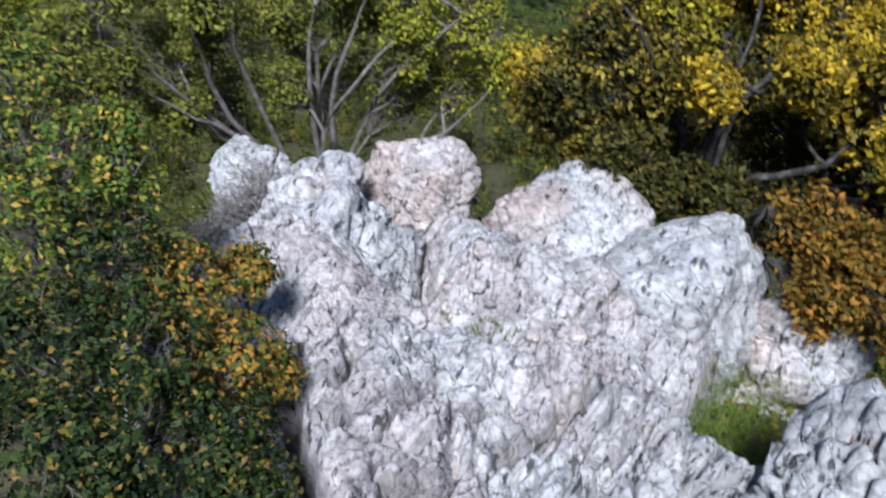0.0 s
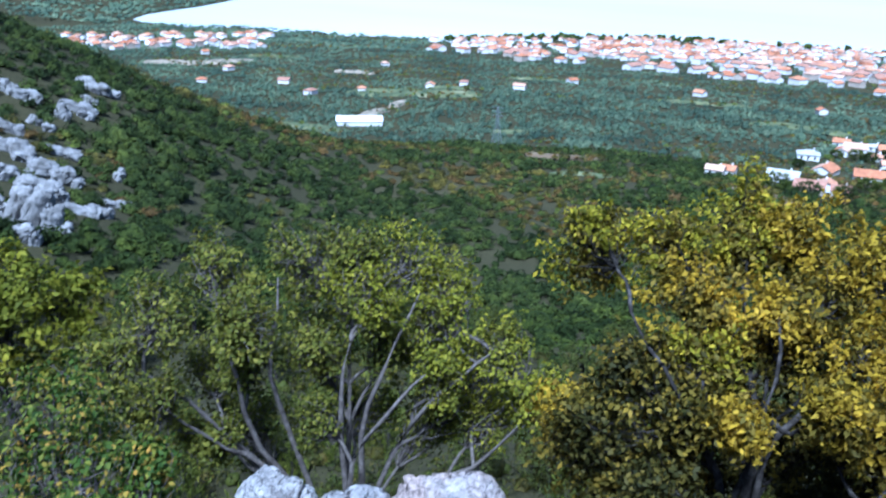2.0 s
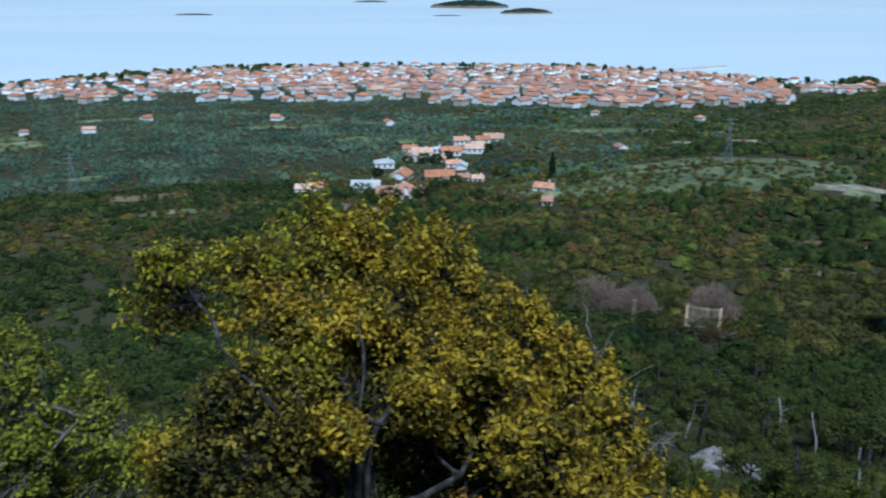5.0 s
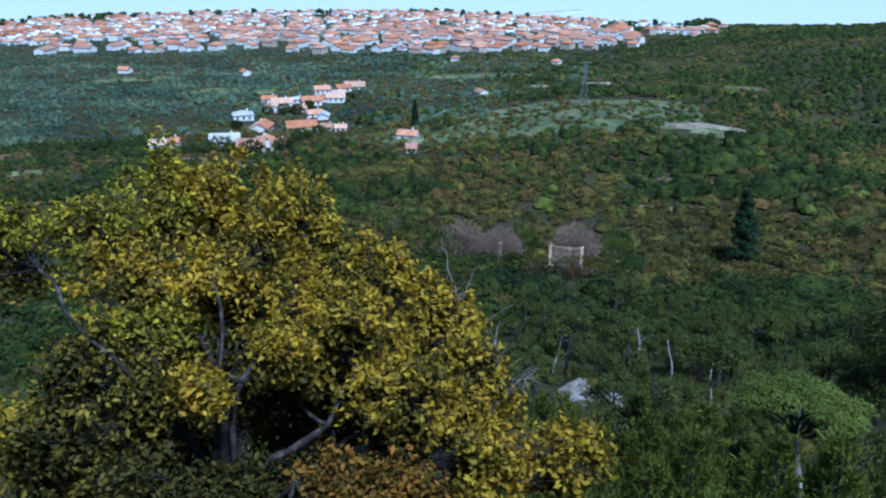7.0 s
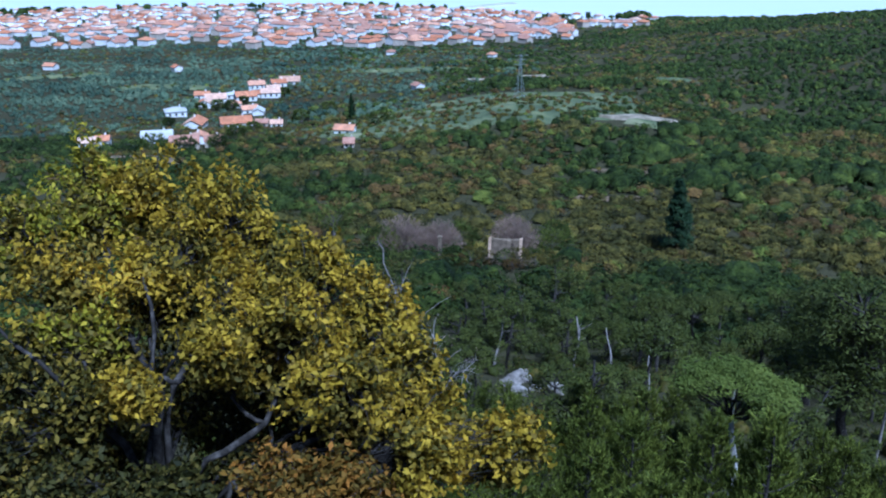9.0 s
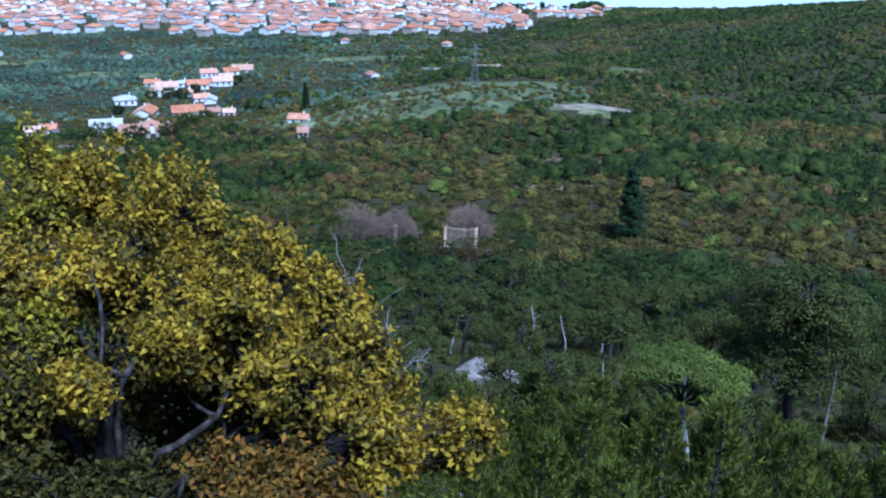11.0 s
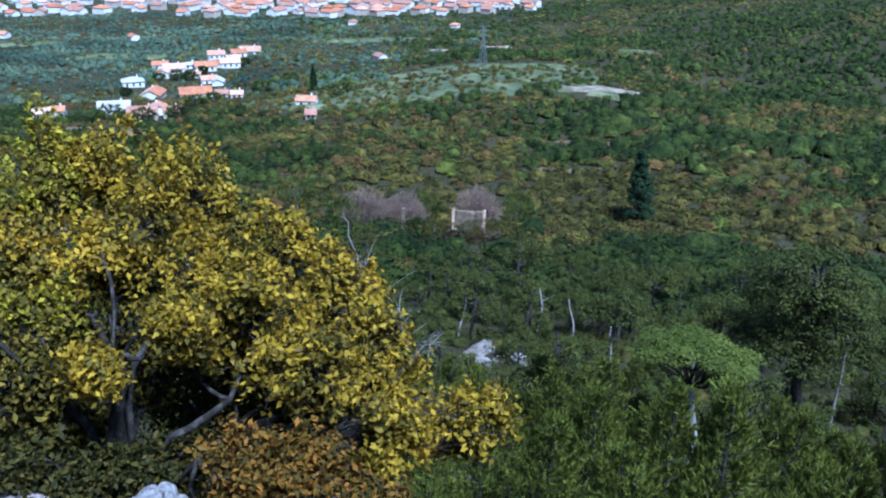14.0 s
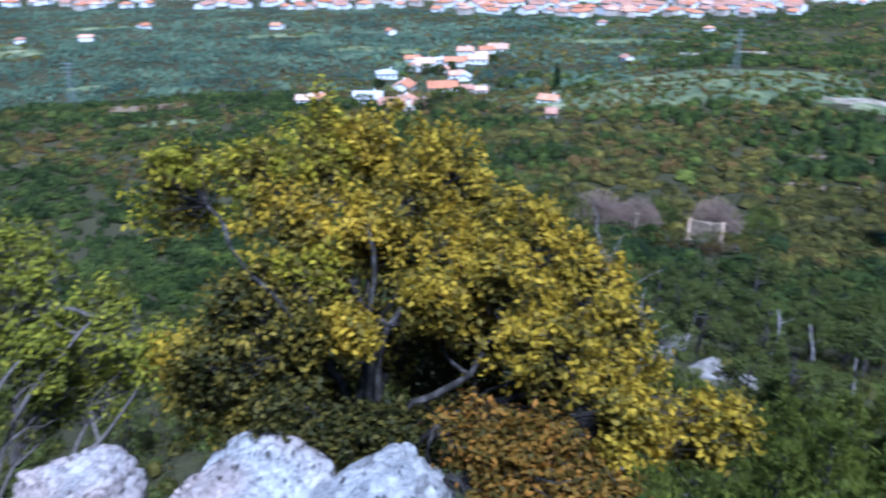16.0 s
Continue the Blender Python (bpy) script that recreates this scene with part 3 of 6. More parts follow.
for spec in ROCKS:
    rock("rock", **spec)


def off_line(x, y, way):
    """Distance of each place from a crooked line in the plan."""
    best = np.full(len(x), 99.0)
    for (ax, ay), (bx, by) in zip(way, way[1:]):
        t = np.clip(((x - ax) * (bx - ax) + (y - ay) * (by - ay)) / ((bx - ax) ** 2 + (by - ay) ** 2), 0, 1)
        best = np.minimum(best, np.hypot(x - ax - t * (bx - ax), y - ay - t * (by - ay)))
    return best


def outcrop():
    """The ledge itself: a sloping bed of limestone, split into tilted blades with slits between, over ridges and gullies."""
    n, m = 380, 350
    gx, gy = np.meshgrid(np.linspace(-4.1, 0.75, n), np.linspace(1.25, 5.6, m))
    x, y = gx.ravel(), gy.ravel()
    z = -2.2 - 0.33 * (y - 2.5)
    bell = lambda way, wide: np.exp(-(off_line(x, y, way) / wide) ** 2)
    z = z + 0.24 * bell([(-3.5, 4.1), (-3.04, 3.7), (-2.43, 2.98), (-2.0, 2.4), (-1.75, 1.9)], 0.42)
    z = z - 0.24 * bell([(-2.8, 4.5), (-2.4, 3.96), (-2.05, 3.85), (-1.7, 3.8)], 0.16)
    z = z - 0.16 * bell([(-1.7, 3.8), (-1.5, 4.05), (-1.05, 4.4), (-0.62, 4.0), (-0.4, 3.75)], 0.15)
    z = z - 0.55 * bell([(-3.2, 5.3), (-2.95, 4.8), (-2.62, 4.3)], 0.24)
    z = z + 0.16 * bell([(-1.35, 3.75), (-0.8, 3.35), (-0.25, 3.2)], 0.3)
    z = z + 0.22 * bell([(-2.4, 4.75), (-2.0, 4.55), (-1.4, 4.85)], 0.3)
    z = z - 0.75 * np.exp(-(((x + 0.05) / 0.42) ** 2 + ((y - 4.1) / 0.5) ** 2))
    z = z - 0.8 * smooth01((x + 0.5) / 0.35) * smooth01((y - 3.8) / 0.5)
    z = z + 0.25 * (fbm(flat(x * 1.4, y * 1.4), 3, 70) - 0.5)
    # blades run away from the lookout, their faces tilted back towards it
    warp = np.stack([vnoise(flat(x * 2.2, y * 2.2), 71), vnoise(flat(x * 2.2, y * 2.2), 72)], 1) - 0.5
    u, v = 0.97 * y + 0.24 * x + warp[:, 0] * 0.22, 0.97 * x - 0.24 * y + warp[:, 1] * 0.22
    near = np.clip((4.1 - y) / 0.9, 0.6, 1)
    for wide, long, tall, seed in ((0.26, 0.46, 0.15, 73), (0.115, 0.25, 0.085, 75), (0.05, 0.1, 0.028, 77)):
        f1, f2, val, off = cells(flat(v / wide, u / long), seed)
        block = val if seed == 73 else block
        lean = 0.55 * off[:, 1] + (val - 0.5) * 1.1 * off[:, 0]
        split = np.exp(-((f2 - f1) / 0.07) ** 2) * np.clip(val * 3 - 0.5, 0, 1)
        z = z + tall * near * (lean * 1.05 + 0.55 * (val - 0.5) - 1.0 * split)
    f1, f2, val, off = cells(flat(v / 0.085 + 9, u / 0.3), 79)
    z = z - 0.15 * near * np.exp(-(off[:, 0] / 0.11) ** 2 - (off[:, 1] / 0.36) ** 2) * (val > 0.55)
    for way, wide, deep in (([(-2.34, 2.3), (-2.1, 2.02), (-1.8, 1.72)], 0.055, 0.5), ([(-1.02, 3.3), (-1.12, 2.98), (-1.26, 2.66)], 0.06, 0.32),
                            ([(-3.18, 3.5), (-2.98, 3.3)], 0.03, 0.2), ([(-2.2, 2.75), (-2.12, 2.5)], 0.03, 0.2), ([(-0.62, 3.25), (-0.72, 2.9)], 0.04, 0.2)):
        z = z - deep * np.exp(-(off_line(x, y, way) / wide) ** 2)
    z = z + 0.02 * (fbm(flat(x * 24, y * 24), 3, 81) - 0.5)
    left = (x + 3.75) * 0.62 + (y - 3.05) * 0.78 + 0.3
    edge = np.maximum.reduce([smooth01((y - 5.2) / 0.4), smooth01((1.6 - y) / 0.35), smooth01((-3.75 - x) / 0.35), smooth01((x - 0.45) / 0.3), smooth01((-left) / 0.4)])
    z = z - 2.3 * edge
    i, j = np.arange(m - 1)[:, None] * n, np.arange(n - 1)[None]
    f = np.stack([i + j, i + j + 1, i + n + j + 1, i + n + j], 2).reshape(-1, 4)
    p = np.stack([x, y, z], 1)
    ob = thing("outcrop", (-1.6, 3.2, -2.4), "grey-white limestone ledge split into sharp blades and dark slits", "rock", "limestone rocks on the ledge")
    for value in np.unique(block[f[:, 0]]):
        own, at = np.unique(f[block[f[:, 0]] == value], return_inverse=True)
        piece("block", p[own], at.reshape(-1, 4), M_LEDGE, ob)
    return lambda px, py: float(z[np.argmin((x - px) ** 2 + (y - py) ** 2)])


ledge_top = outcrop()
rng = np.random.default_rng(5)
for n in range(26):
    x, y = -1.75 + rng.normal(0, 0.4), 4.0 + rng.normal(0, 0.3)
    s = rng.uniform(0.03, 0.085)
    ob = rock("stone", "small loose pale limestone stone in the gully", (x, y, ledge_top(x, y) + s * 0.3), (s, s * 0.8, s * 0.6), rng.uniform(0, 360), sub=3, seed=100 + n, cell=0.1, amp=0.008, fine=0.06, fine_amp=0.004)
    tagged(ob, category="stone", group="loose stones in the gully")


def grass(name, at, spread, count, high, label):
    rng = np.random.default_rng(int(abs(at[0] * 100)) + count)
    x, y = rng.normal(at[0], spread[0], count), rng.normal(at[1], spread[1], count)
    z = np.full(count, at[2]) + rng.normal(0, 0.03, count)
    v, f = tufts(np.stack([x, y, z], 1), np.tile([0, 0, 1.0], (count, 1)), high, rng, 5, 0.04)
    tagged(piece(name, v, f, L_GRASS), label, "grass", kind="stuff")


grass("grass", (-0.1, 4.15, -3.25), (0.24, 0.3), 1500, 0.075, "patch of short green grass and reddish weeds among rocks")
grass("grass", (-1.65, 4.0, -2.86), (0.3, 0.2), 160, 0.09, "thin tufts of grass in a stony gully")
grass("grass", (-2.3, 5.1, -3.3), (0.12, 0.25), 250, 0.13, "yellowish grass tufts between boulders")


# ---- trees and bushes close by ----
def tree(name, label, category, base, stems, lobes, mats, leaf=0.075, twigs=46, per=16, bark=None, stem_r=0.09, seed=1, twig_r=0.007, group="", reach=0.9, bend=0.07, clump=0.05, limb_k=0.42, clusters=0, shaded_kinds=None, loose=0.5, stray=0.0):
    """Stems from the base to forks, limbs from the forks to each lobe of the crown, twigs in the lobes, leaves along the twigs."""
    rng = np.random.default_rng(seed)
    bark = bark or M_BARK
    base = tuple(at_ground(base[0], base[1], -0.1))
    ob = thing(name, base, label, category, group)
    forks, trunks = [], []
    for fork in stems:
        if isinstance(fork[0], tuple):
            way = np.array([base, *fork])
            k = np.linspace(0, len(way) - 1, 10)
            path = np.stack([np.interp(k, np.arange(len(way)), way[:, c]) for c in range(3)], 1)
            path[1:-1] = path[1:-1] * 0.5 + (path[:-2] + path[2:]) * 0.25 + rng.normal(0, 0.016, (8, 3))
            thick = np.linspace(stem_r, stem_r * 0.22, 10)
        else:
            path = wander(base, fork, 10, bend, rng)
            path[0], path[-1] = base, fork
            thick = np.linspace(stem_r, stem_r * 0.6, 10)
        trunks.append(piece("stem", *tube(path, thick * (1 + 0.1 * rng.normal(size=10)), 9), bark, ob, smooth=True))
        forks.append(path)
    ends = np.concatenate(forks)
    by_mat = {}
    small = []
    for lx, ly, lz, lr, kind in lobes:
        c = np.array([lx, ly, lz])
        start = min(range(len(ends)), key=lambda q: np.linalg.norm(ends[q] - c) + 3 * max(0, ends[q][2] - c[2] + 0.3))
        path = wander(ends[start], c, 9, bend, rng)
        path[0] = ends[start]
        piece("limb", *tube(path, np.linspace(stem_r * limb_k, 0.012, 9), 6), bark, trunks[start // 10], smooth=True)
        subs = unit(rng.normal(0, 1, (clusters or 1, 3)) + [0, 0, 0.3]) * lr * rng.uniform(0.45, 0.98, (clusters or 1, 1))
        for q in range(twigs):
            d = unit(rng.normal(0, 1, 3) + [0, 0, 0.25])
            tip = c + d * lr * rng.uniform(0.45, 1.12) ** 0.6 * reach * (0.8 + 0.5 * vnoise(np.array([c * 3 + d * 1.7]), seed)[0])
            if clusters:
                tip = c + subs[q % clusters] * reach * rng.uniform(0.8, 1.12) + rng.normal(0, 0.13 * lr + 0.02, 3)
                d = unit(subs[q % clusters] + rng.normal(0, 0.1, 3) + [0, 0, 0.1])
            s = path[rng.integers(4, 9)]
            tw = wander(s, tip, 5, 0.1, rng)
            small.append(tube(tw, np.linspace(twig_r, twig_r * 0.35, 5), 3))
            k = rng.integers(per // 2, per + per // 2)
            t = (1.03 - np.where(rng.random(k) < 0.75, 0.14, 0.5) * rng.random(k))[:, None]
            pos = s + (tip - s) * t + rng.normal(0, clump, (k, 3))
            # Inner and downward leaves take a darker kind: crown shade put into the colour.
            shade = shaded_kinds and kind in shaded_kinds and (np.linalg.norm(tip - c) < 0.62 * lr or d[2] < -0.45 or rng.random() < stray)
            by_mat.setdefault(shaded_kinds[kind] if shade else kind, []).append((pos, np.tile(d, (k, 1))))
    piece("brushwood", *joined(small), bark, ob)["kind"] = "stuff"
    for kind, sets in by_mat.items():
        pos = np.concatenate([s[0] for s in sets])
        out = np.concatenate([s[1] for s in sets])
        v, f = leaf_cards(pos, out, leaf, rng, loose=loose)
        piece("foliage", v, f, mats[kind], ob)
    return ob


OAK = [(-1.59, 9.3, -1.3, 0.64, "m"), (-1.05, 9.10, -1.19, 0.50, "y"), (-2.79, 8.03, -1.39, 0.58, "m"), (-2.16, 8.42, -1.41, 0.60, "m"),
       (-1.71, 7.75, -1.69, 0.58, "y"), (-0.30, 8.68, -1.31, 0.57, "y"), (-0.68, 7.97, -1.48, 0.58, "y"), (0.16, 8.31, -1.74, 0.47, "y"),
       (0.57, 7.64, -1.70, 0.54, "y"), (0.96, 7.27, -1.93, 0.53, "y"), (0.26, 6.74, -1.78, 0.57, "y"), (1.22, 6.82, -2.26, 0.52, "y"),
       (-0.86, 8.0, -2.0, 0.5, "b"), (-2.01, 7.03, -2.10, 0.55, "b"), (-2.17, 6.53, -2.45, 0.5, "b"), (-2.35, 6.8, -2.75, 0.42, "b"), (-1.5, 6.9, -2.3, 0.42, "b"),
       (0.66, 6.29, -2.12, 0.57, "y"), (-0.1, 7.2, -2.2, 0.5, "b")]
# The k lobes are dark fill, painted shade behind and below the trunk.
OAK_LOW = [(1.99, 5.92, -2.66, 0.34, "y"), (0.1, 5.98, -2.78, 0.36, "o"), (0.53, 5.61, -2.72, 0.41, "o"), (1.21, 5.76, -2.50, 0.37, "y"),
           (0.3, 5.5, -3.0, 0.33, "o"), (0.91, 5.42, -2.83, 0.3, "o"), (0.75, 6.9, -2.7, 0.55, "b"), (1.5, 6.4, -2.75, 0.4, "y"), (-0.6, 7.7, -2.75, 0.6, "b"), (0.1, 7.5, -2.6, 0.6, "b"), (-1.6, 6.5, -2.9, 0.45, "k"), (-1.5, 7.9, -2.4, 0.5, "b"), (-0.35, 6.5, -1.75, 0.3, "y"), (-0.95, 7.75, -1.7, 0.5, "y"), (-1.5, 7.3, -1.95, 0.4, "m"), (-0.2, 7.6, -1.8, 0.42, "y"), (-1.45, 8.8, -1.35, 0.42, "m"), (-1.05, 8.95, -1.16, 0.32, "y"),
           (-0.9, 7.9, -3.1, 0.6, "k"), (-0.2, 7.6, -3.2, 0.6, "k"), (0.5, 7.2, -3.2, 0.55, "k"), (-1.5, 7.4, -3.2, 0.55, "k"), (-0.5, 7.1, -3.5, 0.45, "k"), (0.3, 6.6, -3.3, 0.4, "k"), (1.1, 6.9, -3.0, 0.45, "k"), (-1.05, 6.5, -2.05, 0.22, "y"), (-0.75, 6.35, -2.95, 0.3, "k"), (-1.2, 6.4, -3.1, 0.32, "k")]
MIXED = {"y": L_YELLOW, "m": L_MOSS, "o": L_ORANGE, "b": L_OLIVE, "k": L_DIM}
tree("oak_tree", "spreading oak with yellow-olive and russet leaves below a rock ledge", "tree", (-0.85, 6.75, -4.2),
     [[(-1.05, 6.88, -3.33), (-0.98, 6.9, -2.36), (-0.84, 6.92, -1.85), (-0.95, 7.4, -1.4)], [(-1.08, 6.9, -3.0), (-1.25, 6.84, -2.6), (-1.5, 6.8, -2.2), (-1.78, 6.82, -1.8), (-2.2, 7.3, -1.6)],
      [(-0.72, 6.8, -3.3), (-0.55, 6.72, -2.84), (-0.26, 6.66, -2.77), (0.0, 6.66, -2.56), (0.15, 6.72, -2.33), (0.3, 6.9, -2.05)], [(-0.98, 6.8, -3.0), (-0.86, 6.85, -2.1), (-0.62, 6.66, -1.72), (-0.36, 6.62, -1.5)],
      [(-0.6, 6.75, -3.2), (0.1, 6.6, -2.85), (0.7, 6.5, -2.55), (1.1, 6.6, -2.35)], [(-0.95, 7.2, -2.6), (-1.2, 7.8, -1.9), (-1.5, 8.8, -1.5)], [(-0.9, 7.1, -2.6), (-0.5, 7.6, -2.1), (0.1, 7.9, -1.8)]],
     OAK + OAK_LOW, MIXED, leaf=0.067, twigs=112, per=22, bark=M_BARK_DARK, stem_r=0.05, seed=3, bend=0.1, clusters=22, shaded_kinds={"y": "b", "m": "b", "b": "k"}, loose=1.0, stray=0.18)

SPARSE = [(-5.94, 6.10, -1.55, 0.45, "g"), (-5.47, 6.71, -1.63, 0.48, "g"), (-4.69, 7.44, -1.72, 0.55, "y"), (-5.05, 7.07, -1.95, 0.42, "y"),
          (-6.16, 5.37, -1.93, 0.50, "g"), (-5.42, 5.70, -1.85, 0.42, "g"), (-4.6, 6.6, -1.75, 0.42, "y"), (-4.11, 7.22, -2.1, 0.52, "y"),
          (-3.51, 7.40, -2.4, 0.46, "y"), (-6.28, 4.70, -2.21, 0.45, "g"), (-3.04, 7.18, -2.7, 0.36, "y"), (-3.95, 6.9, -2.55, 0.36, "y"),
          (-5.8, 4.94, -2.5, 0.34, "g"), (-5.0, 6.9, -1.5, 0.4, "g"), (-4.35, 7.7, -1.95, 0.42, "y"),
          (-5.2, 6.5, -2.3, 0.42, "g"), (-4.6, 7.0, -2.5, 0.42, "g"), (-5.6, 5.9, -2.4, 0.36, "g"), (-4.0, 7.1, -3.0, 0.36, "g"), (-5.0, 6.2, -3.0, 0.36, "g"), (-5.75, 5.5, -3.1, 0.32, "g"),
          (-4.8, 8.0, -2.6, 0.55, "g"), (-4.0, 7.9, -3.0, 0.5, "y"), (-5.6, 7.2, -2.8, 0.55, "g"), (-6.3, 6.3, -2.8, 0.55, "g"), (-5.2, 7.4, -3.4, 0.5, "g"), (-4.4, 7.6, -3.6, 0.5, "g"), (-6.0, 6.4, -3.5, 0.5, "g"), (-3.6, 7.5, -3.3, 0.42, "y")]
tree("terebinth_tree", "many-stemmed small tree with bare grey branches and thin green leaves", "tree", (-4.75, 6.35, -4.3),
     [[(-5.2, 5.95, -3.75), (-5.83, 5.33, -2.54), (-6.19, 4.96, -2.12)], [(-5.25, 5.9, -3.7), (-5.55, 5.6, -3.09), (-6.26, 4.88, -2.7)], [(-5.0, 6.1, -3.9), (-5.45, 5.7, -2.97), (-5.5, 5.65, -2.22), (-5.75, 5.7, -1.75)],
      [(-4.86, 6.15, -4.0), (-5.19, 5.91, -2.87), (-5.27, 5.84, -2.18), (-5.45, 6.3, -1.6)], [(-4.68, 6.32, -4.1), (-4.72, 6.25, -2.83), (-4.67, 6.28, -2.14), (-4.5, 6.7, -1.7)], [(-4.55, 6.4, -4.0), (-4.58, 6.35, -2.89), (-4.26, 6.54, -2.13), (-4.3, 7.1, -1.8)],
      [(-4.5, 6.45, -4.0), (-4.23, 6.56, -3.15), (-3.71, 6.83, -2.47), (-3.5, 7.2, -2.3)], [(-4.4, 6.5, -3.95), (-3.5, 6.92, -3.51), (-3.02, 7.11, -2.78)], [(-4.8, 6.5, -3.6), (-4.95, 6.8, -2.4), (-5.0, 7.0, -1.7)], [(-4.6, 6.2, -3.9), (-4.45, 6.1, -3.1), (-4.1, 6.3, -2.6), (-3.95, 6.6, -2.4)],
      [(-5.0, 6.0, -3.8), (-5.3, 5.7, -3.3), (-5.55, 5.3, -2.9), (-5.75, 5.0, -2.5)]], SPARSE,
     {"y": L_BRIGHT, "g": L_LIME}, leaf=0.055, twigs=130, per=13, bark=M_BARK, stem_r=0.042, seed=4, clusters=22, shaded_kinds={"y": "g"}, twig_r=0.008, limb_k=0.5)

SHRUB = [(-2.44, 7.14, -2.73, 0.42, "o"), (-2.10, 7.57, -2.52, 0.51, "y"), (-2.14, 6.83, -2.97, 0.49, "o"), (-1.67, 7.01, -2.84, 0.43, "o"), (-2.72, 7.09, -2.67, 0.28, "y")]
tree("oak_shrub", "dense olive-brown oak shrub between two trees", "shrub", (-2.0, 7.1, -4.4), [(-2.2, 7.1, -3.1), (-1.8, 7.0, -3.1)], SHRUB,
     {"o": L_OLIVE, "y": L_YELLOW}, leaf=0.075, twigs=55, per=18, bark=M_BARK_DARK, stem_r=0.05, seed=5)

# Lobes t at the top lighter, g below darker: top light painted into the leaves.
BUSH = [(-3.78, 2.51, -1.09, 0.41, "t"), (-3.52, 2.06, -1.25, 0.42, "t"), (-3.52, 2.60, -1.31, 0.25, "t"), (-3.57, 2.77, -1.07, 0.13, "t"),
        (-3.15, 2.15, -1.39, 0.35, "g"), (-2.91, 2.34, -1.60, 0.27, "o"), (-2.54, 2.14, -1.73, 0.27, "o"), (-2.76, 1.81, -1.51, 0.35, "g"),
        (-3.06, 1.61, -1.38, 0.38, "g"), (-2.27, 1.76, -1.73, 0.27, "g"), (-2.51, 1.47, -1.61, 0.34, "g"), (-2.70, 1.21, -1.47, 0.35, "g"),
        (-2.85, 2.76, -1.76, 0.13, "o"), (-2.39, 2.27, -1.86, 0.15, "o"), (-2.08, 1.60, -1.79, 0.23, "g"), (-4.18, 2.69, -0.93, 0.37, "t")]
tree("holm_oak_bush", "dense dark green bush with orange-brown leaf tips", "bush", (-3.0, 1.9, -2.9), [(-3.4, 2.2, -1.7), (-2.7, 1.8, -2.0), (-2.5, 1.5, -2.1)], BUSH,
     {"g": L_GREEN, "o": L_TIPS_RUSTY, "t": L_TIPS}, leaf=0.04, twigs=84, per=22, clump=0.03, bark=M_BARK, stem_r=0.035, seed=6, twig_r=0.004)

tree("grey_shrub", "low bare silver-grey thorny shrub growing on the rock", "shrub", (-4.15, 4.6, -3.4), [(-4.15, 4.6, -3.2)],
     [(-4.15, 4.65, -2.95, 0.3, "s"), (-4.3, 4.4, -3.1, 0.28, "s"), (-3.95, 4.8, -2.95, 0.22, "s"), (-4.45, 4.2, -3.2, 0.2, "s")],
     {"s": L_GREY}, leaf=0.018, twigs=330, per=2, bark=M_DEAD, stem_r=0.02, seed=7, twig_r=0.0055, clump=0.03)

GREEN_FAR = [(-8.88, 5.92, -2.26, 0.57, "g"), (-8.41, 5.42, -2.59, 0.61, "g"), (-8.83, 6.60, -2.70, 0.45, "g"), (-8.79, 5.10, -2.23, 0.68, "g"), (-9.2, 5.6, -2.9, 0.7, "g"), (-8.2, 6.0, -3.2, 0.6, "g")]
tree("broadleaf_tree", "leafy bright green tree on the slope", "tree", (-8.7, 5.7, -6.2), [(-8.7, 5.7, -3.2), (-8.9, 5.5, -3.0)], GREEN_FAR,
     {"g": L_BRIGHT}, leaf=0.09, twigs=60, per=16, bark=M_BARK_DARK, stem_r=0.07, seed=8)
tree("bare_shrub", "leafless pale grey twiggy shrub beside the oak", "shrub", (1.7, 8.0, -5.5),
     [[(1.50, 7.96, -2.94), (1.59, 7.94, -2.35), (1.91, 7.77, -2.03)], [(1.52, 8.06, -2.86), (1.42, 8.08, -2.07), (1.59, 8.05, -1.70)], [(1.76, 7.80, -2.88), (1.99, 7.64, -2.57)], [(1.46, 8.07, -2.72), (1.32, 8.19, -1.73), (1.25, 8.21, -1.49)]],
     [(1.5, 8.1, -2.35, 0.22, "s"), (1.75, 7.9, -2.5, 0.22, "s"), (2.0, 7.6, -2.8, 0.25, "s"), (1.35, 8.1, -2.0, 0.2, "s")], {"s": L_BARE}, leaf=0.018, twigs=16, per=2, bark=M_DEAD, stem_r=0.014, seed=9, twig_r=0.005)


# ---- where houses stand ----
def polar(a, r):
    return r * math.sin(radians(a)), r * math.cos(radians(a))


def on_ray(a, el, r0=250, r1=1300):
    """Where a sight line at that bearing and slope from the lookout meets the ground."""
    r = np.linspace(r0, r1, 500)
    x, y = r * math.sin(radians(a)), r * math.cos(radians(a))
    over = 1.6 + r * math.tan(radians(el)) - land(x, y)
    hit = int(np.argmax(over < 0)) if (over < 0).any() else 499
    return float(x[hit]), float(y[hit])


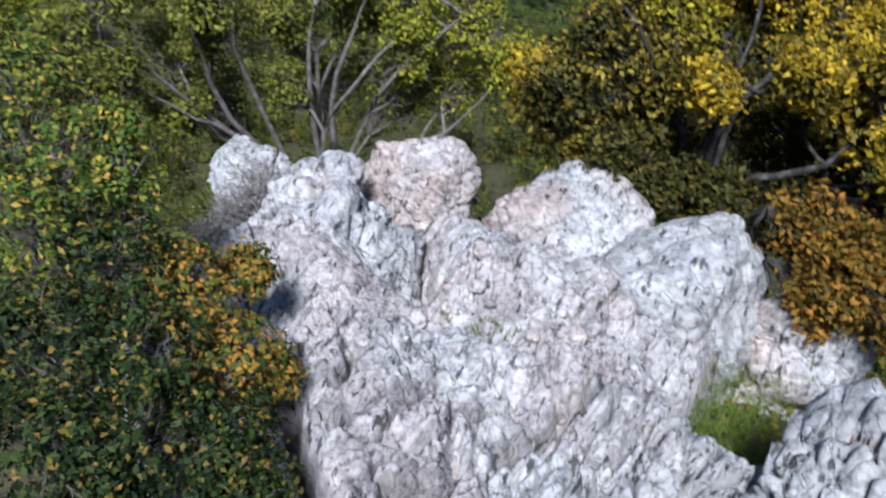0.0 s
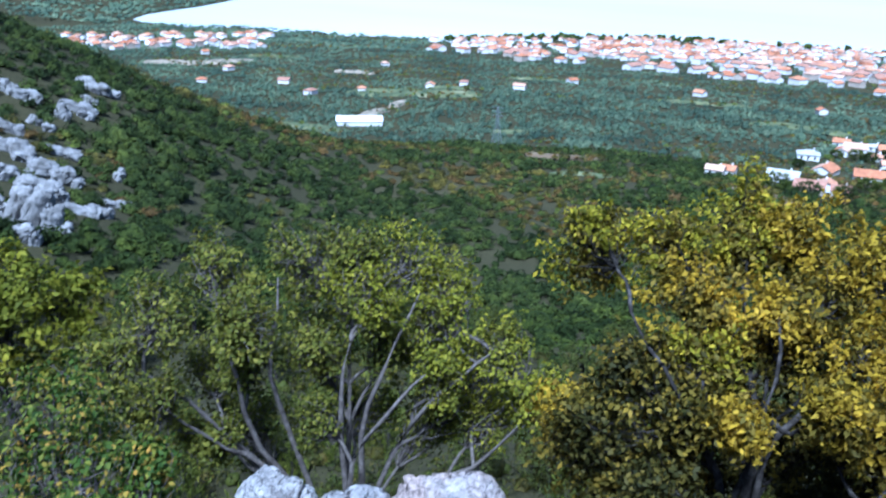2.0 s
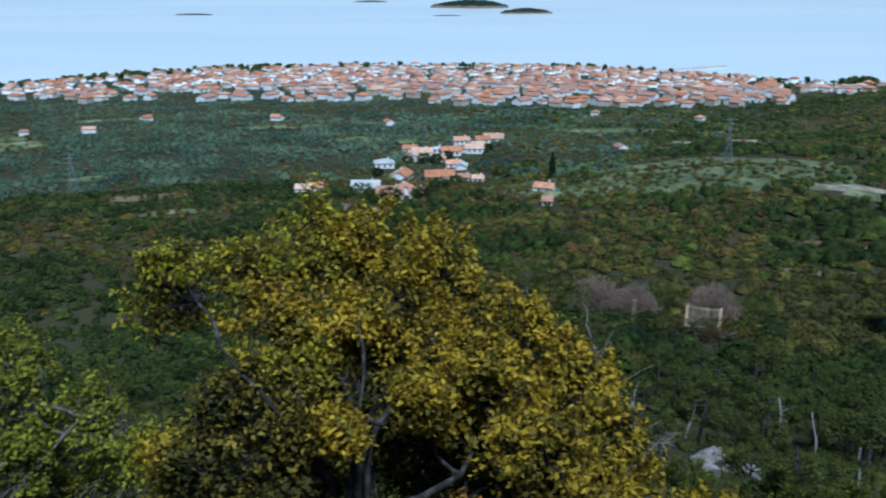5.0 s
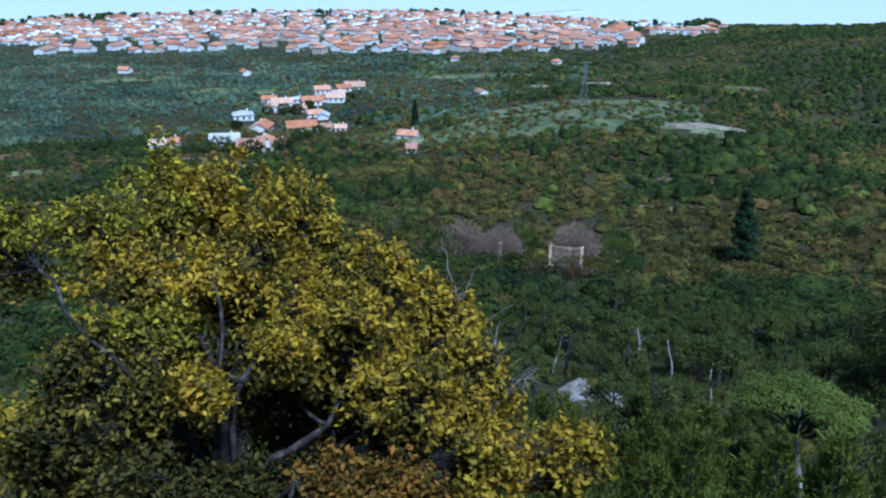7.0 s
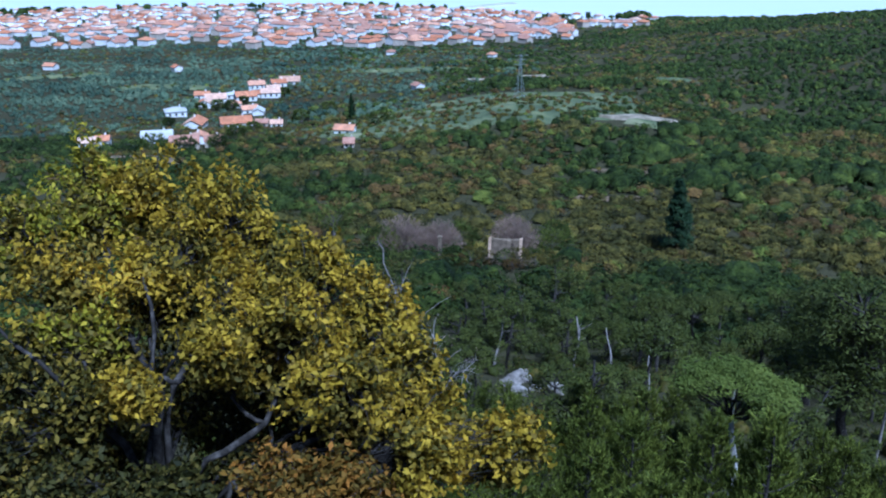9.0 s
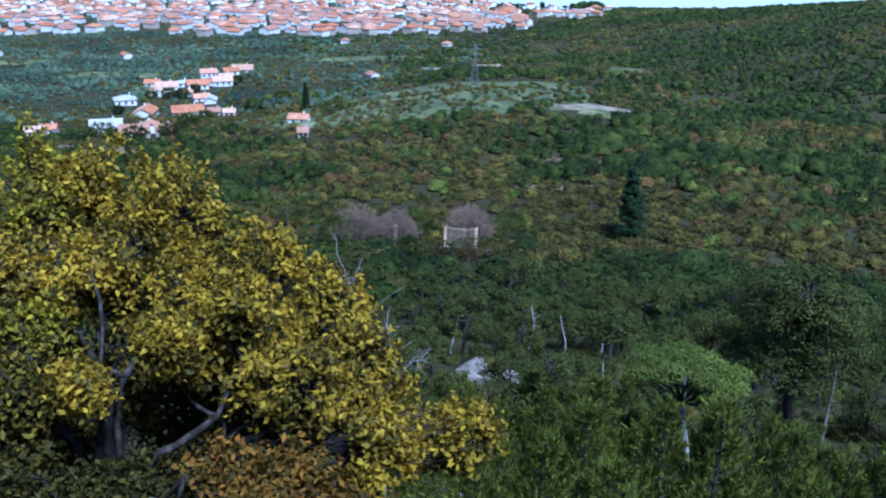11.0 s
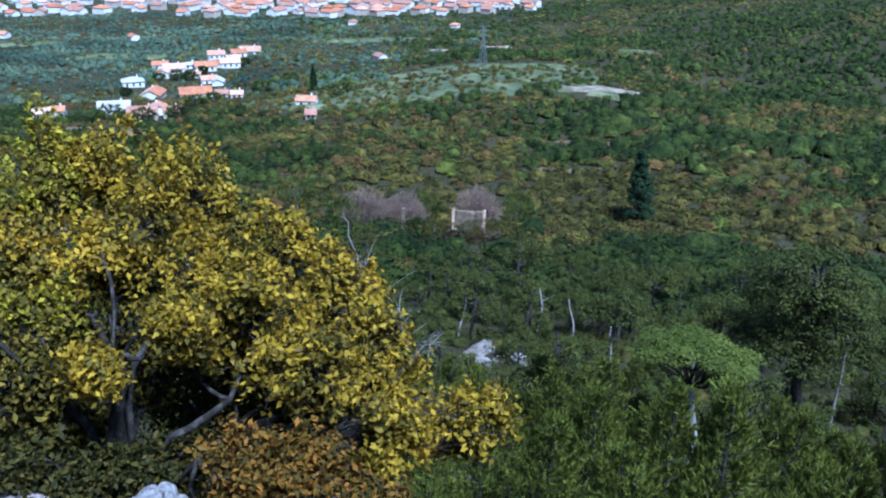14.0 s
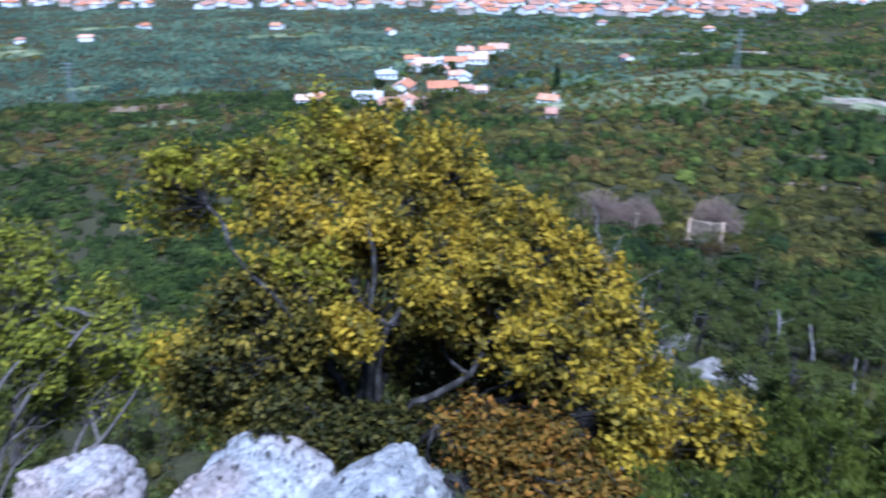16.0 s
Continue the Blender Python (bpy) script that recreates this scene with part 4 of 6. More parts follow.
HAMLET = ((-2.20, -11.28, 7.8, 5.6, 4.0, 0, 0), (-1.41, -11.52, 10.4, 7.5, 4.0, 0, 0), (-0.43, -11.28, 6.3, 5.0, 3.0, 1, 2), (-2.08, -11.77, 8.2, 5.9, 4.0, 0, 0), (0.48, -11.45, 10.4, 7.5, 4.0, 0, 0),
          (1.33, -11.26, 7.1, 5.1, 3.0, 0, 0), (1.20, -10.74, 8.9, 6.4, 4.0, 0, 0), (-0.14, -11.84, 4.7, 5.0, 3.0, 1, 0), (0.66, -12.29, 7.8, 5.6, 4.0, 0, 0), (1.24, -12.37, 6.4, 5.0, 3.0, 0, 2),
          (2.23, -10.94, 7.2, 5.2, 3.0, 0, 0), (2.59, -10.67, 8.2, 5.9, 4.0, 0, 0), (3.34, -10.55, 11.7, 8.4, 4.0, 0, 0), (2.03, -11.28, 9.9, 7.1, 4.0, 0, 0), (-3.94, -12.23, 9.7, 7.0, 4.0, 1, 2),
          (-2.82, -13.04, 11.3, 8.1, 4.0, 0, 0), (-0.25, -13.09, 13.6, 8.5, 4.0, 0, 0), (1.40, -13.11, 5.3, 5.0, 3.0, 0, 1), (2.32, -13.18, 5.2, 5.0, 3.0, 0, 0), (-5.19, -13.79, 11.3, 8.1, 4.0, 0, 2),
          (-3.56, -14.23, 9.7, 7.0, 4.0, 0, 1), (-2.58, -14.01, 7.7, 5.5, 4.0, 0, 0), (-1.78, -14.23, 6.0, 5.0, 4.0, 0, 1), (6.77, -13.82, 7.3, 5.2, 4.0, 0, 0), (7.00, -14.61, 3.4, 5.0, 3.0, 0, 1),
          (-9.27, -13.81, 6.5, 5.0, 4.0, 0, 0), (-8.50, -13.74, 5.6, 5.0, 4.0, 0, 0))
SITES = [on_ray(a, el, 300, 620) for a, el, *_ in HAMLET]
rng = np.random.default_rng(29)
LONE = [(-418, 547), (-336, 529), (-309, 582), (-295, 611), (-253, 622), (-416, 695), (105, 511)] + [polar(rng.uniform(-44, 20), rng.uniform(600, 930)) for _ in range(11)]
SITES += LONE
SHED = on_ray(-32.6, -11.9, 350, 900)
SITES.append(SHED)


# ---- woods ----
def crown_points(n, rng, flatness=0.75):
    d = unit(rng.normal(0, 1, (n, 3)))
    d[:, 2] = np.abs(d[:, 2]) * 1.1 - 0.15
    return d * [1, 1, flatness]


CRAGS = ((-146.4, 107.5, 1.8, 1.5), (-143.8, 108.8, 2.7, 1.3), (-156.2, 136.0, 3.1, 1.8), (-155.8, 140.1, 2.1, 0.8), (-142.0, 119.3, 3.2, 1.2), (-145.1, 124.8, 1.6, 1.3), (-137.4, 111.6, 1.2, 1.7),
         (-139.3, 118.5, 1.2, 0.9), (-128.1, 93.4, 2.1, 1.1), (-133.7, 103.2, 1.1, 0.8), (-131.0, 103.2, 0.8, 0.7), (-119.9, 86.4, 3.9, 1.1), (-109.2, 76.6, 2.2, 1.5), (-115.3, 86.0, 1.5, 0.9),
         (-110.4, 86.0, 2.9, 1.6), (-108.2, 87.8, 1.4, 1.6), (-104.7, 79.5, 2.6, 1.2), (-120.2, 96.7, 3.1, 0.8), (-101.1, 78.5, 1.8, 1.7), (-91.9, 67.2, 1.5, 2.8), (-89.5, 67.9, 1.7, 3.2),
         (-86.2, 67.0, 1.3, 2.4), (-84.4, 61.7, 1.2, 1.5), (-94.4, 65.4, 1.4, 1.8), (-97.7, 80.4, 2.2, 0.6), (-96.9, 82.6, 1.7, 0.8), (-101.2, 89.6, 1.9, 0.6), (-111.0, 100.0, 0.6, 1.4))
FIELDS = ((100, 372, 98, 58), (85, 350, 72, 36), (125, 400, 75, 38), (158, 323, 32, 16), (-300, 545, 60, 30), (60, 500, 45, 12), (185, 556, 60, 10), (-5, 395, 62, 40), (38, 140, 12, 8), (-279, 460, 14, 40), (-567, 615, 60, 26), (-282, 386, 28, 14), (-294, 584, 26, 14), (-265, 698, 38, 22), (-120, 345, 24, 12), (-405, 628, 26, 12), (-185, 443, 16, 10), (-550, 703, 40, 22), (-93, 290, 18, 9), (-40, 560, 45, 12), (120, 610, 60, 14), (-120, 640, 50, 14), (230, 470, 40, 10), (-30, 300, 20, 8), (120, 243, 22, 8), (26, 166, 26, 9), (60, 190, 22, 6), (95, 205, 16, 6), (62, 168, 9, 6))


def in_fields(x, y):
    m = np.zeros(len(x), bool)
    for fx, fy, a, b in FIELDS:
        m |= ((x - fx) / a) ** 2 + ((y - fy) / b) ** 2 + (fbm(flat(x / 25, y / 25), 2, 8) - 0.5) < 0.8
    return m


def town_front(a):
    return np.interp(a, [-30, -26.8, -18, -8, -3, 2.4, 8, 14, 18, 22.3, 25.3, 28], [1195, 900, 880, 830, 820, 770, 790, 790, 780, 860, 960, 1190])


def spread(r0, r1, a0, a1, crown, rng):
    """Random places with crowns about that wide in a stretch of the slope."""
    area = math.radians(a1 - a0) * (r1 * r1 - r0 * r0) / 2
    n = int(area / (0.62 * crown * crown))
    a = rng.uniform(a0, a1, n)
    r = np.sqrt(rng.uniform(r0 * r0, r1 * r1, n))
    return r * np.sin(np.radians(a)), r * np.cos(np.radians(a)), a, r


def woods(name, label, mat, sets):
    tagged(piece(name, *joined(sets), mat), label, "woods", kind="stuff")


def domes(x, y, z, size, high, rng, sides, rings):
    """Uneven low crowns, one closed cap a tree."""
    n = len(x)
    prof = {2: [(1.0, -0.2), (0.78, 0.55)], 3: [(0.8, -0.35), (1.0, 0.2), (0.66, 0.78)]}[rings]
    a = np.arange(sides) * 2 * math.pi / sides
    turn = rng.uniform(0, 6.28, n)
    layers = []
    for rad, h in prof:
        ang = a[None] + turn[:, None] + rng.normal(0, 0.15, (n, sides))
        rr_ = rad * rng.uniform(0.6, 1.3, (n, sides)) * size[:, None]
        layers.append(np.stack([x[:, None] + np.cos(ang) * rr_, y[:, None] + np.sin(ang) * rr_, z[:, None] + (0.55 + h * rng.uniform(0.8, 1.2, (n, sides))) * high[:, None]], 2))
    top = np.stack([x + rng.normal(0, 0.15, n) * size, y + rng.normal(0, 0.15, n) * size, z + high * rng.uniform(1.3, 1.6, n)], 1)[:, None]
    v = np.concatenate(layers + [top], 1)
    per = v.shape[1]
    f = []
    for q in range(rings - 1):
        for k in range(sides):
            k2 = (k + 1) % sides
            f += [(q * sides + k, q * sides + k2, (q + 1) * sides + k2), (q * sides + k, (q + 1) * sides + k2, (q + 1) * sides + k)]
    for k in range(sides):
        f.append(((rings - 1) * sides + k, (rings - 1) * sides + (k + 1) % sides, per - 1))
    f = np.array(f)[None] + (np.arange(n) * per)[:, None, None]
    return v.reshape(-1, 3), f.reshape(-1, 3)


rng = np.random.default_rng(77)
far_sets = {"pine": [], "slope": [], "grove": [], "scrub": [], "fresh": [], "rust": []}
for r0, r1, crown, sides, rings, sprigs in ((88, 160, 3.4, 5, 2, 84), (160, 260, 3.7, 5, 2, 48), (260, 420, 4.3, 5, 2, 22), (420, 650, 5.2, 5, 2, 9), (650, 950, 6.2, 4, 2, 3), (950, 1400, 8.8, 4, 2, 0), (1400, 2300, 17.0, 5, 2, 0)):
    x, y, a, r = spread(r0, r1, -63, 52 if r0 < 1400 else -38, crown, rng)
    z = land(x, y)
    keep = (z > SEA + 0.9) & (~in_fields(x, y) | (rng.random(len(x)) < np.where(r < 420, 0.6, 0.5)))
    in_town = (r > town_front(a)) & (a > -28) & (a < 27)
    keep &= ~in_town | (rng.random(len(x)) < 0.3)
    keep &= (np.hypot(x - 40, y - 122) > 8) & (np.hypot((x - 158) / 24, (y - 316) / 13) > 1)
    for cx, cy, w, h in CRAGS:
        keep &= (np.hypot(x - cx, y - cy) > w) & (np.hypot(x - cx * 0.97, y - cy * 0.97) > w)
    for hx, hy in SITES:
        near_x, near_y = hx * (1 - 9 / math.hypot(hx, hy)), hy * (1 - 9 / math.hypot(hx, hy))
        keep &= (np.hypot(x - hx, y - hy) > 7) & (np.hypot(x - near_x, y - near_y) > 5.5)
    x, y, z, r, a = x[keep], y[keep], z[keep], r[keep], a[keep]
    tallness = np.clip(0.35 + 1.5 * fbm(flat(x / 22, y / 22), 3, 91), 0.65, 1.7) * np.where(rng.random(len(x)) < 0.08, 1.4, 1.0)
    tallness = np.where(r > 650, np.clip(tallness, 0.6, 1.0) * 0.85, np.where(r > 420, tallness * 0.9, tallness)) * np.interp(a, [-45, -8, 6], [0.72, 0.72, 1])
    tallness = tallness * np.where((a > -2) & (r < 420), np.interp(r, [88, 110, 300, 420], [1.0, 1.25, 1.2, 1.0]), 0.88)
    thinned = (rng.random(len(x)) < 1.5 / tallness ** 1.6) | (r > 420)
    x, y, z, r, a, tallness = x[thinned], y[thinned], z[thinned], r[thinned], a[thinned], tallness[thinned]
    kindness = 0.5 + 1.15 * (fbm(flat(x / 75, y / 75), 3, 55) - 0.5) + 0.6 * (fbm(flat(x / 20, y / 20), 2, 57) - 0.5) + rng.normal(0, 0.05, len(x)) + np.interp(a, [-40, -5, 5, 28, 35, 50], [0.1, 0.08, -0.1, -0.07, 0.07, 0.11]) + np.interp(r, [90, 120, 350, 430], [0.03, 0, 0, 0.05]) + np.where((a > 13) & (r > 400), 0.05, 0) - np.where((a > 6) & (a < 27) & (r > 100) & (r < 190), 0.06, 0)
    z = z + np.where(in_fields(x, y), 0.9, 0)
    kindness = np.where(in_fields(x, y), rng.uniform(0.3, 0.47, len(x)), kindness + rng.normal(0, 0.05, len(x)))
    open_ground = fbm(flat(x / 40, y / 40), 3, 66)
    pick = np.where(kindness > 0.49, 0, np.where(kindness > 0.43, 1, np.where(kindness > 0.395, 3, np.where(kindness > 0.35, 2, 1))))
    for q, kind in enumerate(("pine", "scrub", "fresh", "rust")):
        s = (pick == q) & ((q == 0) | (open_ground > 0.42) | (rng.random(len(x)) < 0.92))
        n = int(s.sum())
        if not n:
            continue
        size = crown * rng.uniform(0.32, 0.72, n) * (1.0 if q == 0 else 0.85)
        size = size * np.where(in_fields(x[s], y[s]), 0.7, tallness[s])
        high = size * (1.0 if q == 0 else 0.75)
        if r0 >= 650:
            high = high * 0.6
        # The far coast and plain take the grove colour, which carries the painted haze.
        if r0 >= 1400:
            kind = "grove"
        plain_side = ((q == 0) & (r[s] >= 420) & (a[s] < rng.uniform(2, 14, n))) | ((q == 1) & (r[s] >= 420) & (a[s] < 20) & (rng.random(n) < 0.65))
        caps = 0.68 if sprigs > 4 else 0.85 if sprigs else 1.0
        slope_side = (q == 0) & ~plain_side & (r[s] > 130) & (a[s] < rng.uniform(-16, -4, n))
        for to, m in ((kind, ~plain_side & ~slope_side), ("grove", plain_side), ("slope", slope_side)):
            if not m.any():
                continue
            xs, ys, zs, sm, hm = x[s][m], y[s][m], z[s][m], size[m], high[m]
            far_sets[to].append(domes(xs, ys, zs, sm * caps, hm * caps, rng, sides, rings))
            if sprigs:
                k = len(xs) * sprigs
                d = crown_points(k, rng)
                ragged = 0.72 + 0.5 * vnoise(d * 2.6 + np.repeat(np.stack([xs, ys, zs], 1), sprigs, 0), 4)[:, None]
                c = np.repeat(np.stack([xs, ys, zs + hm * 0.5], 1), sprigs, 0) + d * np.repeat(np.stack([sm, sm, hm], 1), sprigs, 0) * ragged
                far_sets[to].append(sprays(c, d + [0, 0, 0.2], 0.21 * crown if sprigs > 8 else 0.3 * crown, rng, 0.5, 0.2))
# dark pines along the water
a = np.concatenate([rng.uniform(-27, -9, 170), rng.uniform(24.2, 26.2, 40), rng.uniform(-9, 24, 60)])
r = np.interp(a, SHORE_AZ, SHORE_R) - rng.uniform(14, 34, len(a))
x, y = r * np.sin(np.radians(a)), r * np.cos(np.radians(a))
size = rng.uniform(2.6, 5.0, len(a))
far_sets["pine"].append(domes(x, y, land(x, y), size, size * rng.uniform(0.9, 1.5, len(a)), rng, 6, 3))
woods("pine_woods", "dense dark green pine woods over the hillside", L_PINE_FAR, far_sets["pine"])
woods("slope_woods", "even mid green young pine woods on the gentle slope", L_PINE_SLOPE, far_sets["slope"])
woods("groves", "grey-green pine and olive groves, distance haze painted into their colour", L_GROVE_HAZE, far_sets["grove"])
woods("scrub", "olive green scrub and bushes on open slopes", L_SCRUB, far_sets["scrub"])
woods("broadleaf_bushes", "fresh green broadleaf bushes among the scrub", L_FRESH_FAR, far_sets["fresh"])
woods("rusty_scrub", "reddish brown dry scrub in small patches", L_RUST_FAR, far_sets["rust"])

# leafy plants close under the ledge
low = {"a": [], "b": []}
x, y, a, r = spread(5.4, 26, -64, 45, 1.1, rng)
keep = (r > 6.7) | (x > -0.3)
x, y = x[keep], y[keep]
z = land(x, y)
for key in low:
    s = (rng.random(len(x)) < 0.5) == (key == "a")
    n, k = int(s.sum()), 64
    size = rng.uniform(0.3, 0.75, n)
    d = crown_points(n * k, rng, 0.9)
    c = np.repeat(np.stack([x[s], y[s], z[s] + size * 0.35], 1), k, 0) + d * np.repeat(size, k)[:, None] * rng.uniform(0.5, 1.05, (n * k, 1))
    low[key].append(leaf_cards(c, d, 0.11, rng))
woods("ground_plants", "low leafy green plants on the slope", L_SHADE, low["a"])
woods("ground_plants", "low dark evergreen plants on the slope", L_GREEN, low["b"])

litter = []
x, y, a, r = spread(3.4, 13, -62, 24, 0.17, rng)
z = land(x, y) + 0.03
up = rng.normal(0, 0.5, (len(x), 3)) + [0, 0, 1]
litter.append(leaf_cards(np.stack([x, y, z], 1), up, 0.11, rng))
woods("leaf_litter", "fallen olive and brown leaves under the trees", L_OLIVE, litter)
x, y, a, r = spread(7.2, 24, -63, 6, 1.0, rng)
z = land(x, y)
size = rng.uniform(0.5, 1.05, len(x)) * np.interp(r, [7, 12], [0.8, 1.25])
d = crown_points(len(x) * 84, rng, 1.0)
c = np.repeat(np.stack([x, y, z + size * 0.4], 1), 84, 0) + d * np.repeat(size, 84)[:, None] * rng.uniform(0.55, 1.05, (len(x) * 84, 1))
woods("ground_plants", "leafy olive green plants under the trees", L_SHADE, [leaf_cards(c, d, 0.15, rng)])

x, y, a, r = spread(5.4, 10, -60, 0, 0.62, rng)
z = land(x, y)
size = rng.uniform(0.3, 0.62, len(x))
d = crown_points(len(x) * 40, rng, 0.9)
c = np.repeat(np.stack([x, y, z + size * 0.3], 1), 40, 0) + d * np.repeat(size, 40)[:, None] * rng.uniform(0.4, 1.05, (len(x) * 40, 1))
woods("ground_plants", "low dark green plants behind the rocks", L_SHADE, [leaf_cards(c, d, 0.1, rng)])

# undergrowth on the steep slope below the ledge
x, y, a, r = spread(9, 95, -64, 54, 2.3, rng)
keep = (rng.random(len(x)) < 0.95) & ~((r < 8.8) & (a > -45) & (a < 16)) & (np.hypot(x - 20.3, y - 57) > 1.6)
x, y, r, a = x[keep], y[keep], r[keep], a[keep]
z = land(x, y)
mid_sets = {"pine": [], "scrub": []}
for kind in mid_sets:
    s = (rng.random(len(x)) < 0.5) == (kind == "pine")
    n, k = int(s.sum()), 66
    size = rng.uniform(0.7, 1.5, n)
    d = crown_points(n * k, rng, 0.9)
    c = np.repeat(np.stack([x[s], y[s], z[s] + size * 0.5], 1), k, 0) + d * np.repeat(size, k)[:, None] * rng.uniform(0.75, 1.05, (n * k, 1))
    mid_sets[kind].append(sprays(c, d + [0, 0, 0.3], 0.2, rng))
    back_row = r[s] > 38
    mid_sets[kind].append(domes(x[s][back_row], y[s][back_row], z[s][back_row], size[back_row] * 0.5, size[back_row] * 0.5, rng, 5, 2))
woods("low_pines", "young pines and bushes on the steep slope", L_PINE, mid_sets["pine"])
woods("undergrowth", "olive green undergrowth on the steep slope", L_DIM, mid_sets["scrub"])


def pine(name, label, seed, high, wide, style, mat=None, tuft=0.2, count=960, trunk_mat=None, group="pines on the slope"):
    """A pine at the origin: a bent trunk, boughs and clouds of needle tufts."""
    rng = np.random.default_rng(seed)
    ob = thing(name, (0, 0, 0), label, "pine tree", group)
    lean = 0.012 if name == "cypress_tree" else 0.06
    top = np.array([rng.normal(0, lean) * high, rng.normal(0, lean) * high, high * 0.9])
    path = wander((0, 0, -0.5), top, 12, 0.03, rng)
    wood = [tube(path, np.linspace(0.03 * high, 0.008 * high, 12), 7)]
    cs, os = [], []
    n_bough = 30 if style == "umbrella" and count > 2000 else max(15, count // 42)
    flatness = 0.55 if style == "umbrella" else 0.8
    for b in range(n_bough):
        h = rng.uniform(0.84, 0.98) if style == "umbrella" else rng.uniform(0.42, 0.98) if style == "broad" else rng.uniform(0.12, 1.0)
        s = path[min(11, int(h * 11))]
        ang = b * 2.4 + rng.normal(0, 0.3)
        reach = wide * (math.sqrt(rng.uniform(0.05, 1.0)) * 0.8 if style == "umbrella" else math.sqrt(rng.uniform(0.05, 1.0)) * (1.25 - h) ** 0.5 if style == "broad" else (1.08 - h) ** 0.8 * rng.uniform(0.45, 0.95))
        e = s + np.array([math.cos(ang) * reach, math.sin(ang) * reach, rng.uniform(0.02, 0.12) * high])
        if style == "umbrella":
            e[2] = high * (0.97 + rng.normal(0, 0.025)) - 0.17 * high * (reach / wide) ** 2
        wood.append(tube(wander(s, e, 4, 0.06, rng), np.linspace(0.010 * high, 0.003 * high, 4), 3))
        size = rng.uniform(0.75, 1.15) * (0.3 * wide if style == "umbrella" else 0.30 * wide * (1.25 - 0.6 * h))
        m = int(2.4 * count) // n_bough
        d = unit(rng.normal(0, 1, (m, 3)) + [0, 0, 0.45])
        cs.append(e + d * [size, size, size * flatness] * rng.uniform(0.6, 1.0, (m, 1)))
        os.append(d + [0, 0, 0.7])
    piece("trunk", *wood[0], trunk_mat or M_BARK_DARK, ob, smooth=True)
    piece("branchwork", *joined(wood[1:]), M_BARK_DARK, ob, smooth=True)["kind"] = "stuff"
    piece("crown", *sprays(np.concatenate(cs), np.concatenate(os), tuft * 1.3, rng, 0.4, 0.45), mat or L_PINE, ob)
    return ob


def young_pine(label, seed, high, wide, shoots=46, twigs=8, tuft=0.17):
    """A feathery young pine at the origin: rising boughs in whorls, each with side shoots set with upright needle plumes."""
    rng = np.random.default_rng(seed)
    ob = thing("pine_tree", (0, 0, 0), label, "pine tree", "pines on the slope")
    path = wander((0, 0, -0.4), (rng.normal(0, 0.04) * high, rng.normal(0, 0.04) * high, high), 10, 0.015, rng)
    wood = [tube(path, np.linspace(0.018 * high, 0.004 * high, 10), 6)]
    cs, os = [], []
    for b in range(shoots):
        h = 0.12 + 0.87 * (b + rng.random()) / shoots
        s = path[0] + (path[-1] - path[0]) * h
        ang = b * 2.4 + rng.normal(0, 0.35)
        reach = wide * (1.04 - h) ** 0.8 * rng.uniform(0.6, 1.12)
        e = s + np.array([math.cos(ang) * reach, math.sin(ang) * reach, reach * rng.uniform(0.3, 0.8)])
        wood.append(tube(wander(s, e, 4, 0.04, rng), np.linspace(0.004 * high, 0.0015 * high, 4), 3))
        for q in range(max(3, int(twigs * (0.5 + 0.9 * (1 - h))))):
            p = s + (e - s) * rng.uniform(0.35, 1.0) + rng.normal(0, 0.05 * wide, 3) * [1, 1, 0.4]
            up = unit((e - s) * 0.5 / max(reach, 0.1) + rng.normal(0, 0.3, 3) + [0, 0, 0.85])
            for step in range(4):
                cs.append(p + up * step * tuft * 0.55)
                os.append(up * 1.4)
    piece("trunk", *joined(wood), M_BARK_DARK, ob)
    piece("crown", *tufts(np.array(cs), np.array(os), tuft, rng, 4, 0.12), L_PINE_YOUNG, ob)
    return ob


def spread_copies(protos, spots, rng, small, large):
    for n, (x, y) in enumerate(spots):
        src = protos[int(rng.integers(0, len(protos) * 4)) // 4 if n >= len(protos) else n]
        k = rng.uniform(small, large)
        m = Matrix.Translation(at_ground(x, y)) @ Matrix.Rotation(rng.uniform(0, 6.28), 4, "Z") @ Matrix.Diagonal((k, k, k * rng.uniform(0.9, 1.15), 1))
        if n < len(protos):
            src.matrix_basis = m
        else:
            copy_thing(src, pose(0, 0, 0)).matrix_basis = m


def stand(count, a0, a1, r0, r1, gap, rng, barred=()):
    spots, tries = [], 0
    while len(spots) < count and tries < 30000:
        tries += 1
        a, r = rng.uniform(a0, a1), math.sqrt(rng.uniform(r0 * r0, r1 * r1))
        x, y = polar(a, r)
        if all(math.hypot(x - p, y - q) > gap for p, q in spots) and not any(math.hypot(x - p, y - q) < c for p, q, c in barred):
            spots.append((x, y))
    return spots


rng = np.random.default_rng(91)
KEPT_OPEN = ((23.4, 34, 2.4), (12.5, 34.5, 3), (20.5, 56, 5.0), (19.5, 51, 4.5), (26, 60, 2.2), (28, 59, 1.6), (38.5, 46, 4), (41, 58, 4), (40, 122, 9), (11, 26.2, 2.2), (30, 95, 7), (36, 110, 7))
YOUNG = [young_pine("young feathery light green pine", 301, 4.0, 1.8, 44, 7, 0.2), young_pine("slender young green pine", 302, 4.6, 1.6, 40, 7, 0.2), young_pine("low bushy young pine", 303, 3.0, 1.8, 36, 7, 0.2)]
near_spots = stand(36, 11, 24, 21, 50, 1.6, rng, KEPT_OPEN) + stand(32, -58, 10, 20, 60, 2.4, rng)
spread_copies(YOUNG, near_spots, rng, 0.7, 1.2)
